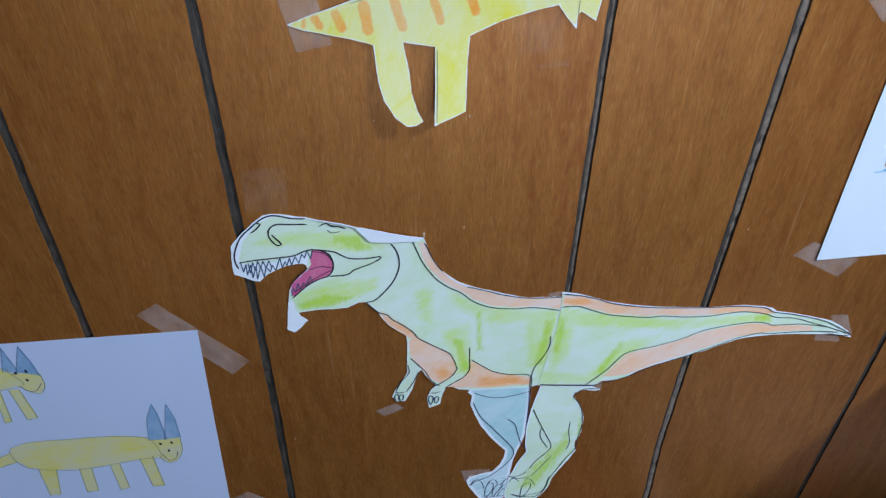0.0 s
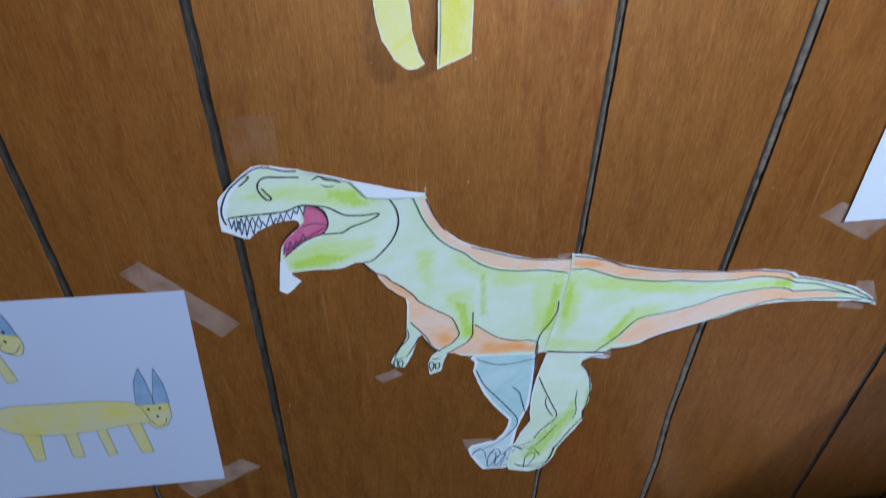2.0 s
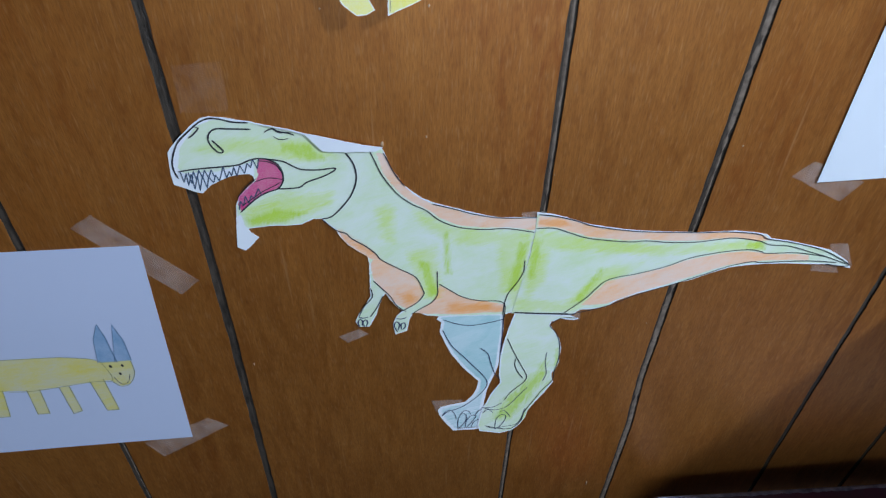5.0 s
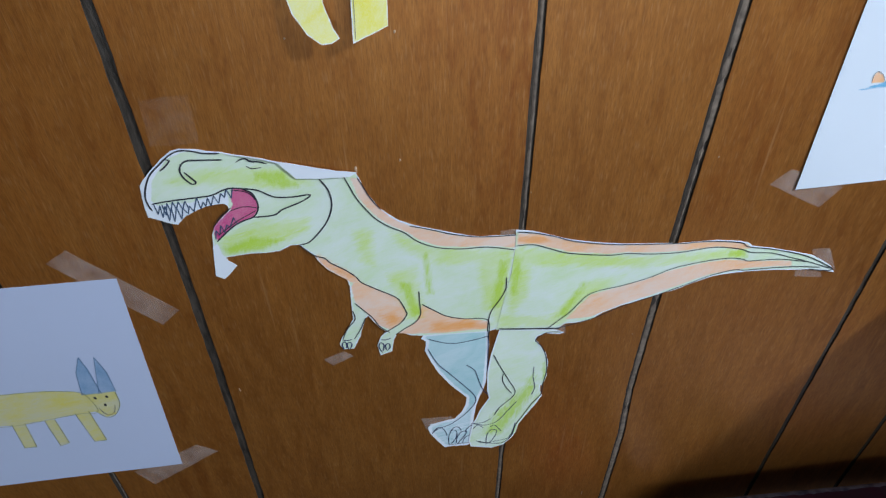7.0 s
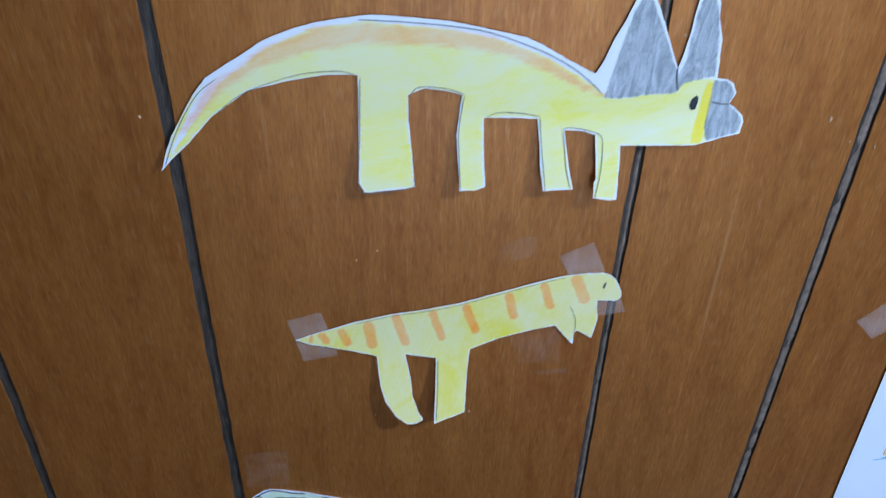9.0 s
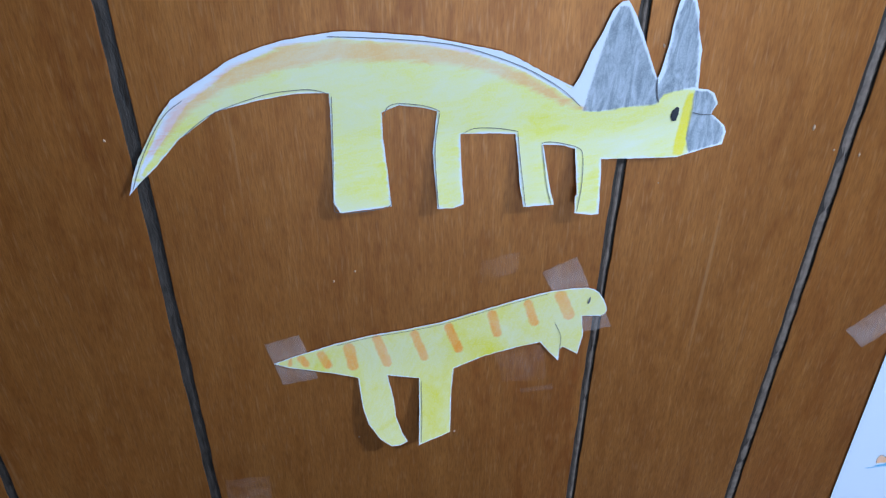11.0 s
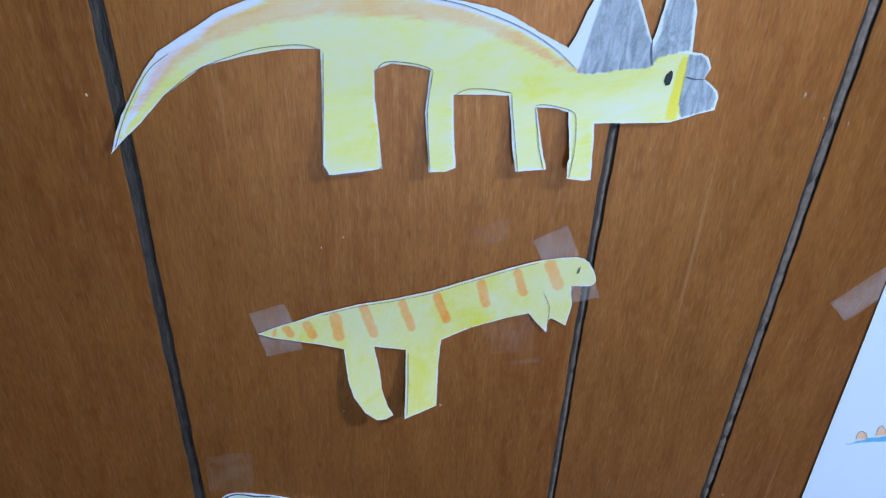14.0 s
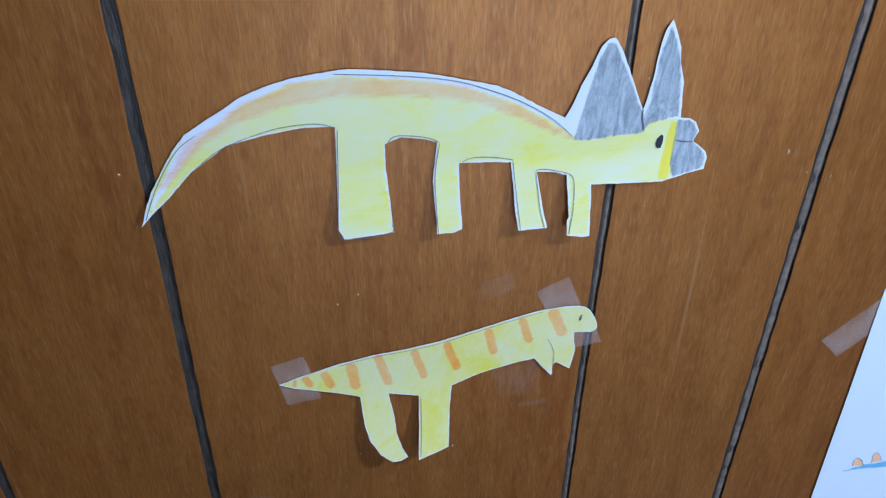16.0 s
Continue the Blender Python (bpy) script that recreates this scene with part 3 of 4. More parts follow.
rex_chest = [(-97.2, 58.3), (-90, 48.6), (-84.1, 45.2), (-81.3, 40.8), (-73.6, 33.6), (-67.4, 25.9), (-64.5, 20.1), (-54.6, 11.5), (-44.4, 3.3), (-41.1, -2.9), (-38.6, -11.9), (-38.1, -15.5), (-42.2, -23.1), (-50.2, -29.6), (-55.8, -32.9)]
rex_arm = [(-29.3, 6.3), (-29.1, -7.8), (-29.1, -17.1), (-32.9, -24.8), (-40.8, -30.7), (-46.8, -35.8)]
rex_belly_line = [(-28, -6.8), (-19.3, -15.3), (-11.9, -21.9), (-0.5, -26.9), (16.2, -31.6), (17.1, -52.5)]
rex_thigh = [(27.3, 10.8), (27.4, -0.2), (24, -11), (18.7, -21.8), (16.7, -33.6), (16.5, -44.8)]
rex_far_arm = [(-70.6, 1), (-65.2, -7.4), (-60.4, -15.2), (-56.7, -24.8), (-50.4, -32.6)]
rex_elbow = [(-72.8, -6.1), (-72.2, -14.9), (-78, -24), (-82.1, -34.2)]
rex_wrist = [(-65.1, -14.3), (-69.5, -25.5), (-74.7, -35.6)]
REX_BAND = [(-62.6, 105.5), (-59, 104.7), (-56.5, 98.6), (-54, 91.6), (-50.7, 85.2), (-47.3, 79.5), (-42.6, 72.6), (-32.2, 64.3), (-17.4, 58), (-7.3, 53.7), (9.8, 49.3), (32.1, 47), (31.5, 37.2), (13.4, 41.4), (-0.5, 42.5), (-16, 45.8), (-27.1, 52.2), (-35.1, 60.5), (-43.7, 66.8), (-50.6, 74.6), (-56, 83.3), (-60, 91.5)]
REX_THROAT = [(-88.7, 48.4), (-81.3, 40.8), (-73.6, 33.6), (-67.4, 25.9), (-64.5, 20.1), (-70.7, 21.2), (-77.5, 29), (-83.6, 35.6), (-87.4, 42.8)]
REX_CHEST = [(-64.5, 20.1), (-54.6, 11.5), (-44.4, 3.3), (-40.8, -4.1), (-38.1, -15.5), (-44.3, -25.8), (-50.2, -29.6), (-58, -22.7), (-63.7, -10.5), (-70.5, 2.1), (-71.3, 15.9), (-69.3, 20.9)]
REX_BELLY_PATCH = [(-28, -8), (-11.9, -22.5), (16.2, -32.9), (16, -40.9), (-16, -39.5), (-39.2, -36.5), (-44.9, -35.5), (-32.9, -24.8), (-29.1, -17.1)]
REX_GREEN_A = [(-25.5, 39.8), (-22.4, 39.3), (-20.3, 2), (-24, 2.6)]
REX_GREEN_B = [(23, 27.3), (28.1, 26.5), (24, -19.8), (17.8, -18.7)]
REX_GREEN_C = [(-112.3, 115.8), (-97.8, 113.6), (-91.1, 103.1), (-99.7, 102.6), (-111.8, 110.6)]
REX_GREEN_D = [(-140.4, 61.9), (-121.4, 68.4), (-106.1, 64.3), (-116.8, 58.4), (-138.3, 56.8)]
REX_GREEN_E = [(-41.7, 16.5), (-34.7, 15.3), (-28.7, -16.6), (-33.7, -18.7)]
tail_spine = [(32.6, 50.8), (44.6, 48.1), (57.2, 43.3), (70.3, 37), (100.1, 30.1), (137.8, 25.5), (156.7, 24.3), (180.5, 19.7), (187.5, 15), (204.2, 10.4), (228.6, 1.3), (243.6, -7.6), (255.8, -16.9), (251.3, -17.9), (237.8, -14.1)]
tail_upper = [(32.1, 39.1), (43.5, 38.4), (54.6, 32.8), (67.8, 26.7), (94.1, 21.2), (105.2, 21), (120.6, 18.2), (139.6, 16.9), (154.5, 17.8), (165.8, 17.7), (182.1, 13.7), (191.1, 9.2), (205.4, 6.5), (221.3, -0.3), (235.1, -6.3), (253.8, -16)]
tail_lower = [(57.4, -49), (66.6, -39.3), (73.8, -31.3), (78.8, -23.2), (83.8, -16.4), (91.2, -13), (106.3, -10.3), (124.7, -4.7), (138.8, 1.9), (157.4, 5.1), (176.5, 6), (186.9, 3.3), (191.4, 1), (213.5, -0.8), (235.1, -6.3)]
tail_under = [(65.4, -48.5), (88.9, -42), (109.6, -32), (132.2, -24.4), (143.2, -19.8), (154.1, -15.1), (168.5, -8.9), (183.5, -6.2), (191.9, -8), (224.3, -9.7), (245.7, -13.6)]
tail_seam = [(24, -42.3), (47.2, -45.9), (67.5, -48.9)]
TAIL_BAND = [(33.3, 49.7), (44.6, 47.1), (57.3, 42.3), (70.4, 36), (100.3, 29), (138, 24.7), (165, 22.8), (183, 18.6), (190, 13.5), (182, 13.0), (166, 18.0), (152, 18.2), (139.4, 18), (120.4, 19.3), (105, 22.1), (94, 22.2), (67.7, 27.7), (54.5, 33.8), (43.4, 39.4), (32.8, 40)]
TAIL_UNDERSIDE = [(70.7, -40), (79.1, -26.2), (85.8, -16.7), (106.5, -11.4), (124.9, -5.9), (139.2, 0.2), (157.8, 3.4), (176.9, 4.3), (193.6, 0.1), (222.4, -3.8), (224.1, -9.1), (191.4, -6.3), (168.2, -7.7), (153.7, -13.3), (131.9, -22.6), (109.3, -30.1), (88.7, -40)]
TAIL_GREEN_A = [(30.9, 28.7), (37, 27.8), (35.2, -7.2), (29.5, -6.2)]
TAIL_GREEN_B = [(64.3, -35.8), (78.4, -2.9), (82.5, -4.7), (70.4, -36.8)]
TAIL_GREEN_C = [(174.4, 13.8), (187.2, 11.9), (189.1, 5.1), (175.9, 8.2)]
leg_back = [(70, -53.8), (59.7, -52.6), (53.9, -56.1), (51.4, -60.8), (56.1, -68.3), (60.3, -80.8), (62.2, -98.8), (60.6, -117), (60.2, -130.1), (53.5, -142.9), (47.6, -158.1), (42.3, -171.4), (39.7, -186.6), (33, -195.9), (23.4, -195.4), (10, -188.6)]
leg_shin = [(21.3, -71.2), (26.7, -86.8), (33.8, -105.6), (39.3, -120.3), (37.5, -129.2), (28.7, -141.6), (24.1, -152.9)]
leg_calf = [(29.6, -95.9), (29.1, -104.6), (32, -114.2), (36.8, -123.6)]
leg_thigh = [(52.3, -91.8), (52.3, -104.1), (54.6, -119.6), (52.6, -129.2)]
leg_ankle = [(41.4, -136.3), (35.6, -147.2), (27.1, -161.9), (18, -165.8), (7.9, -161.8)]
LEG_GREEN = [(37, -127.5), (52.9, -100.6), (57.6, -124.1), (45, -153.4), (32.6, -184.9), (13.7, -180.5), (22.3, -152.5)]
FAR_FOOT = [(-29.8, -158.3), (-13.9, -151.9), (-2.1, -143.8), (3.2, -132.9), (9.3, -134.2), (9.2, -199.4), (-16.9, -195.9), (-30.3, -174.6)]
LEG_EDGE = [(58.9, -124.3), (58.3, -87.3), (60.9, -87.9), (63.2, -106.4), (60.9, -132.6), (49.8, -156.1), (42.9, -182.9), (37.5, -190.6), (40.5, -173.6)]
far_hem = [(-25.2, -44.8), (-14.3, -51.2), (-4.4, -53.7), (7.5, -52.1), (17.8, -49.5)]
far_shin = [(-25.5, -56.3), (-18.8, -75.8), (-8.8, -91.8), (3.9, -112.9), (8.8, -123.9), (8.5, -133.2), (1.9, -145.5), (-9.4, -157.9), (-20.9, -163.8), (-25.6, -169.6)]
far_calf = [(1.7, -80.5), (7.9, -88), (10.6, -99.4), (14.7, -115.1), (19.7, -123.8)]
far_edge = [(17.3, -44.9), (17.4, -65.8), (17.3, -93.5)]
REX_TAPE_TAIL = [(234.1, 4.9), (247.5, 4), (259.1, -19.1), (245.6, -19.3)]
REX_TAPE_TIP = [(228.7, -10.9), (246.1, -14.8), (252.1, -26.2), (230.1, -21.5)]
REX_TAPE_SEAM = [(22.1, 52.3), (37.3, 52.5), (37.9, 42.7), (23.8, 45.3)]
REX_TAPE_TOE = [(-33.8, -145.7), (-9.3, -147.9), (-9.5, -162.1), (-29.9, -163.4)]
REX_TAPE_KNEE = [(61.2, -46.5), (71.8, -43.3), (72.4, -57.5), (62, -55.6)]
rex_back_teeth = [(-164.8, 99.6), (-164.5, 91.5), (-162.0, 100.2), (-161.4, 93.8), (-158.9, 100.8), (-158.0, 95.5), (-155.9, 100.6), (-154.8, 94.9), (-152.3, 100.7), (-151.6, 95.9)]
rex_palate = [(-127.0, 104.9), (-121.5, 103.7), (-117.3, 100.7), (-115.6, 96.5)]
rex_gum = [(-140.7, 72.9), (-134.0, 78.0), (-127.1, 83.0), (-120.4, 86.6), (-116.7, 88.9)]
rex_jaw_rim = [(-142.3, 79.0), (-136.5, 86.6), (-129.5, 92.7)]
rex_claw_a = [(-82.5, -45.8), (-83.4, -40.7), (-81.7, -37.3), (-80.3, -39.9), (-80.9, -44.7)]
rex_claw_b = [(-79.4, -46.1), (-80.0, -40.5), (-78.0, -38.3), (-76.9, -41.5), (-78.6, -46.2)]
rex_cuff = [(-82.8, -34.7), (-79.8, -36.3), (-76.0, -35.5)]
rex_claw_c = [(-57.0, -54.4), (-58.9, -47.8), (-57.7, -43.0), (-55.4, -45.7), (-56.6, -53.1)]
rex_claw_d = [(-54.2, -52.1), (-54.2, -45.9), (-51.9, -44.9), (-51.5, -49.3), (-53.8, -52.8)]
rex_near_cuff = [(-57.3, -39.3), (-53.8, -40.3), (-50.3, -38.9)]
REX_BROW_TINT = [(-158.4, 114.3), (-137.0, 120.0), (-99.1, 116.8), (-84.9, 105.1), (-103.4, 102.5), (-138.5, 110.3)]
REX_BACK_TINT = [(-44.5, 62.6), (-20.2, 44.3), (27.8, 35.4), (29.0, 25.3), (-16.0, 29.2), (-37.5, 45.8)]
REX_NECK_TINT = [(-65.0, 65.1), (-55.1, 64.4), (-56.3, 35.3), (-62.8, 38.8)]
REX_SIDE_TINT = [(-47.6, 24.5), (-30.0, 28.0), (-26.2, -21.2), (-37.6, -20.0)]
REX_JAW_TINT = [(-139.5, 70.1), (-115.0, 79.1), (-89.6, 79.3), (-90.2, 69.8), (-116.9, 60.3), (-139.4, 57.6)]
REX_RUMP_TINT = [(8.4, 34.6), (29.9, 32.7), (27.2, -41.8), (13.3, -19.4)]
TAIL_TOP_TINT = [(33.9, 37.3), (55.5, 29.5), (109.6, 16.6), (183.3, 11.6), (185.6, 5.0), (111.9, 6.8), (53.8, 17.4), (34.7, 23.2)]
TAIL_LOW_TINT = [(23.6, -26.3), (58.2, -35.9), (83.7, -3.7), (106.2, -1.4), (83.1, -20.7), (68.6, -46.3), (23.2, -41.4)]
TAIL_SEAM_TINT = [(27.8, 35.4), (40.0, 31.9), (42.9, -10.9), (31.0, -33.0)]
leg_instep = [(6.1, -160.9), (14.9, -161.4), (22.2, -156.6)]
leg_toe_a = [(7.2, -169.5), (11.4, -164.2), (16.0, -169.9)]
leg_talon = [(18.5, -195.7), (19.2, -180.8), (22.4, -174.3), (26.7, -175.8), (26.4, -182.7), (22.5, -191.8), (18.5, -195.7)]
leg_toe_b = [(21.1, -169.8), (25.1, -167.9), (30.7, -178.1)]
leg_sole = [(11.4, -190.2), (17.9, -193.8), (26.8, -192.5), (36.1, -190.3), (40.0, -182.1), (41.8, -167.7)]
far_toe_a = [(-25.5, -169.0), (-22.1, -162.7), (-18.5, -161.6), (-15.0, -168.0), (-13.7, -175.9)]
far_talon_a = [(-12.2, -189.2), (-12.3, -177.8), (-9.9, -168.7), (-6.2, -169.3), (-5.8, -177.9), (-9.1, -186.2), (-12.2, -190.1)]
far_talon_b = [(-6.2, -188.4), (-5.2, -178.8), (-1.5, -171.7), (2.3, -173.1), (-1.3, -182.1), (-5.2, -189.4)]
far_talon_c = [(-1.4, -190.0), (1.0, -181.5), (6.3, -177.1)]
far_toe_b = [(-10.8, -169.4), (-7.4, -164.0), (-3.7, -165.4), (-2.0, -170.7)]
far_toe_c = [(0.9, -172.9), (3.7, -166.5), (7.6, -162.8)]
far_sole = [(-12.7, -190.1), (-3.3, -189.7), (5.3, -190.1)]
rex_pupil = [(-114.6, 124.1), (-113.0, 123.3), (-111.0, 122.4)]
REX_SNOUT = [(-172.5, 112.6), (-156.4, 132.4), (-144.5, 136.3), (-126.6, 132.4), (-126.9, 130.3), (-143.5, 133.4), (-154.1, 129.8), (-165.3, 116.6), (-169.4, 103.1), (-167.9, 99.0), (-149.2, 99.3), (-128.9, 104.6), (-130.2, 94.7), (-150.6, 91.3), (-159.4, 84.5), (-174.7, 91.9)]
REX_TAPE_MEND = [(21.5, 37.4), (30.1, 36.7), (26.4, -44.8), (17.8, -42.6)]
REX_AT = (0.06, 1.24)


def rex_lift(x, z):
    return 0.75 + 0.28 * math.sin(x / 23 + 0.6) * math.sin(z / 19 + x / 60) + 0.12 * math.sin(x / 9 - z / 13)


rex = thing("paper_cutout", (REX_AT[0], 0, REX_AT[1]), "large green and orange crayoned paper dinosaur shape taped to panelling", "paper cutout", "wall cutouts")
REX_GREENS = [REX_GREEN_A, REX_GREEN_B, REX_GREEN_C, REX_GREEN_D, REX_GREEN_E]
FRONT = REX_CROWN + REX_BELLY + REX_JAW
BELLY_DEEP, BAND_DEEP = [(-22, -27), (0, -30), (16, -34), (16, -40), (-22, -37)], [(33, 48), (50, 44), (56, 38), (46, 39), (33, 42)]
CHEST_DEEP, THROAT_DEEP = [(-56, -12), (-46, -14), (-42, -20), (-50, -27)], [(-88, 47), (-76, 36), (-70, 27), (-78, 30), (-85, 38)]


def inner(outline, margin, width=1.2):
    return lambda pts: soft(inside_depth(pts, outline) - margin, width)


def without(first, others):
    return lambda pts: first(pts) * (1 - np.clip(patches(others, 0.7)(pts), 0, 1))


cutout("far_leg", REX_FAR_LEG, rex_lift, BLUE_PAPER, rex, {"layer_a": lambda p: inner(REX_FAR_LEG, 2.2)(p) * (1 - 0.45 * patches([FAR_FOOT], 6.0)(p))}, raise_by=-0.3, label="pale blue crayoned leg piece")
cutout("front_sheet", FRONT, rex_lift, REX_PAPER, rex, {
    "layer_a": without(inner(FRONT, 0.5), [REX_SNOUT, REX_CHIN, REX_BAND, REX_CHEST, REX_THROAT, REX_BELLY_PATCH]), "layer_b": patches(REX_GREENS, 4.0), "layer_f": patches([REX_BROW_TINT, REX_BACK_TINT, REX_NECK_TINT, REX_SIDE_TINT, REX_JAW_TINT, REX_RUMP_TINT], 7.0),
    "layer_c": patches([REX_BAND, REX_THROAT, REX_CHEST, REX_BELLY_PATCH], 0.9), "layer_d": patches([REX_MOUTH], 0.6), "layer_e": patches([BELLY_DEEP, CHEST_DEEP, THROAT_DEEP], 6.0)}, step=1.4)
# the colour runs on across the seam
TAIL_FILL = [(x - 12, z) if x < 33 else (x, z) for x, z in REX_TAIL]
cutout("tail_sheet", REX_TAIL, rex_lift, REX_PAPER, rex, {
    "layer_a": without(inner(TAIL_FILL, 0.8), [TAIL_BAND, TAIL_UNDERSIDE]), "layer_b": patches([TAIL_GREEN_A, TAIL_GREEN_B, TAIL_GREEN_C], 5.0), "layer_f": patches([TAIL_TOP_TINT, TAIL_LOW_TINT, TAIL_SEAM_TINT], 6.0),
    "layer_c": patches([TAIL_BAND, TAIL_UNDERSIDE], 1.0), "layer_d": lambda p: np.zeros(len(p)), "layer_e": patches([BAND_DEEP], 3.0)}, raise_by=0.22)
cutout("near_leg", REX_NEAR_LEG, rex_lift, REX_PAPER, rex, {
    "layer_a": inner(REX_NEAR_LEG, 1.0), "layer_b": lambda p: np.maximum(0.74 * patches([LEG_GREEN], 7.0)(p), 0.7 * patches([LEG_EDGE], 3.0)(p)), "layer_c": lambda p: np.zeros(len(p)), "layer_d": lambda p: np.zeros(len(p))}, raise_by=0.1, label="green crayoned leg piece")
cutout("folded_flap", REX_FOLD, lambda x, z: rex_lift(x, z) + 0.9, WHITE_PAPER, rex, label="folded-over flap showing blank white paper", step=1.5)
marks("marker_line", [rex_skull, rex_nostril, rex_brow, rex_eye, rex_lip, rex_mouth_rim, rex_cheek], 0.95, rex_lift, BLACK_INK, rex)
marks("thin_line", [rex_lid, rex_tongue, rex_palate, rex_gum, rex_jaw_rim], 0.55, rex_lift, BLACK_INK, rex)
marks("tooth_line", [rex_upper_teeth, rex_back_teeth, rex_lower_teeth], 0.66, rex_lift, TOOTH_INK, rex, sharp=True)
marks("marker_line", [rex_mane, rex_nape, rex_spine, rex_chest, rex_arm, rex_belly_line, rex_thigh, rex_far_arm, rex_elbow, rex_wrist], 0.72, rex_lift, BLACK_INK, rex)
marks("pupil", [rex_pupil], 1.5, rex_lift, BLACK_INK, rex)
marks("claw_line", [rex_claw_a, rex_claw_b, rex_cuff, rex_claw_c, rex_claw_d, rex_near_cuff], 0.9, rex_lift, BLUE_INK, rex)
marks("marker_line", [tail_spine, tail_under], 0.75, rex_lift, BLACK_INK, rex, height=0.58)
marks("seam_line", [tail_seam], 1.35, rex_lift, BLACK_INK, rex, height=0.58)
marks("thin_line", [tail_upper, tail_lower], 0.62, rex_lift, BLACK_INK, rex, height=0.58)
marks("marker_line", [leg_back, leg_shin, leg_calf], 0.75, rex_lift, BLACK_INK, rex, height=0.32)
marks("thin_line", [leg_thigh, leg_ankle, leg_instep, leg_toe_a, leg_talon, leg_toe_b, leg_sole], 0.6, rex_lift, BLUE_INK, rex, height=0.32)
marks("marker_line", [far_hem, far_shin, far_calf, far_edge], 0.7, rex_lift, BLUE_INK, rex, height=-0.06)
marks("claw_line", [far_toe_a, far_toe_b, far_toe_c, far_talon_a, far_talon_b, far_talon_c, far_sole], 0.6, rex_lift, BLUE_INK, rex, height=0.0)
for quad in (REX_TAPE_TAIL, REX_TAPE_TIP, REX_TAPE_SEAM, REX_TAPE_TOE, REX_TAPE_KNEE, REX_TAPE_MEND):
    tape(quad, REX_AT, "clear frosted tape holding the green cutout to the wall", height=0.2)

# ---- horned yellow cutout ----
TRI_BACK = [(-107.9, -33.6), (-105.1, -26), (-101.4, -18), (-95.9, -9.4), (-90.2, -0.7), (-84.1, 6.4), (-77.8, 10.5), (-68.1, 16), (-59.6, 21.5), (-49.3, 25.4), (-40.2, 28), (-31.2, 29.4), (-20, 30.8), (-16.2, 31), (-2.2, 29.7), (13.6, 28), (25.1, 25.5), (38, 22.5), (44, 21), (51.2, 17.9), (61.3, 11.9), (70.2, 7.1), (74, 5.3)]
TRI_HEAD = [(76.6, 9.8), (80, 19.7), (84, 28), (86.7, 35.5), (89.9, 38.8), (92.3, 39), (93.9, 37), (96.7, 32.2), (100.7, 24.1), (104.8, 14.7), (108.4, 7.3), (109.1, 8.8), (110.8, 19.4), (111.4, 27.9), (112.3, 36.3), (113.4, 41.6), (115.6, 45.7), (117.6, 41.9), (121, 33.5), (121.9, 27.5), (124.9, 18.7), (125.3, 12.3), (126.3, 2.4), (130.8, 1.6), (133.7, -0.2), (136.1, -4.6), (134.6, -7.8), (134.1, -9.4), (138.1, -12.4), (140.7, -14.8), (141.9, -17.6), (141.1, -23), (134.6, -24.5), (126.8, -26.7), (121.6, -28), (110.9, -27.8), (98.9, -27.6), (88.6, -27.2)]
TRI_LEGS = [(89, -33.7), (89.4, -52.4), (85.9, -52.7), (78.6, -51.3), (78.2, -44), (79, -42.7), (78.2, -33), (77, -22.1), (72.3, -20.4), (63.3, -19.6), (64.9, -28), (66.5, -36.3), (69.1, -47), (55.6, -47.3), (53.8, -35.4), (52.7, -24.5), (51.4, -14.3), (40.3, -13.6), (28.4, -13.4), (28.6, -24.2), (29.8, -44.6), (25.1, -46.2), (18.4, -46.2), (17.7, -32.9), (16.9, -20.8), (19, -2.9), (14.5, -1.3), (3.7, 0.4), (-1.1, -1.2), (-3.3, -2.6), (-3.3, -14.2), (-2.1, -27.5), (-1.1, -43.7), (-5.5, -44.4), (-22.9, -45.8), (-25.5, -40.8), (-24.5, -20.7), (-23.6, 0.2), (-23.6, 6.6), (-35.6, 7), (-49.5, 5.1), (-68.2, 0.9), (-72, -1.9), (-81, -8.3), (-83.5, -9.7), (-94.6, -21.1), (-102.7, -28.2)]
TRI_ORANGE = [(-98.3, -18.6), (-84.1, 2.5), (-58.7, 18.6), (-39.0, 25.7), (-17.7, 27.6), (12.4, 25.0), (30.0, 21.7), (53.1, 11.9), (71.6, 0.7), (79.3, -4.4), (69.4, -2.2), (55.8, 5.8), (39.3, 13.2), (23.4, 16.6), (1.2, 18.8), (-22.6, 19.7), (-44.3, 16.5), (-62.1, 10.4), (-78.5, 0.6), (-91.5, -12.0)]
TRI_HORNS = [(78.8, -5.5), (83, 14.5), (86.3, 29.1), (89.6, 37), (92.5, 37.1), (98.9, 24.9), (107, 8.1), (109.2, 4.9), (111.4, 10.5), (112.2, 27.9), (115.6, 42.7), (120.3, 32.4), (123.4, 20), (124.8, 3.2), (112.4, 0.5), (109.2, -3.8), (97.8, -4.5), (85.2, -5.9)]
TRI_BEAK = [(125.2, 1.4), (131.5, 0.7), (135.3, -4.6), (133.9, -9.4), (140.6, -15.9), (140.2, -22.4), (126.7, -26.1), (124.9, -19.8), (124.8, -8.9), (124.9, -3.4)]
TRI_BRIGHT = [(122.7, 0.7), (125.1, 0.3), (125.6, -8.9), (125.1, -19.8), (124.2, -27.3), (119.6, -27), (120.2, -16.8), (121.2, -5.9)]
TRI_BLANK = [(73.2, 3.5), (76.6, 10.3), (83.9, 28.7), (86.7, 36.2), (89.8, 39.3), (89.9, 37.2), (86.3, 29.1), (83, 14.5), (79, -4.7), (76.7, -1.9)]
TRI_CREST = [(76, -2), (76, 60), (130, 60), (126, 2), (112, 2), (108, -2), (98, -3), (86, -4)]
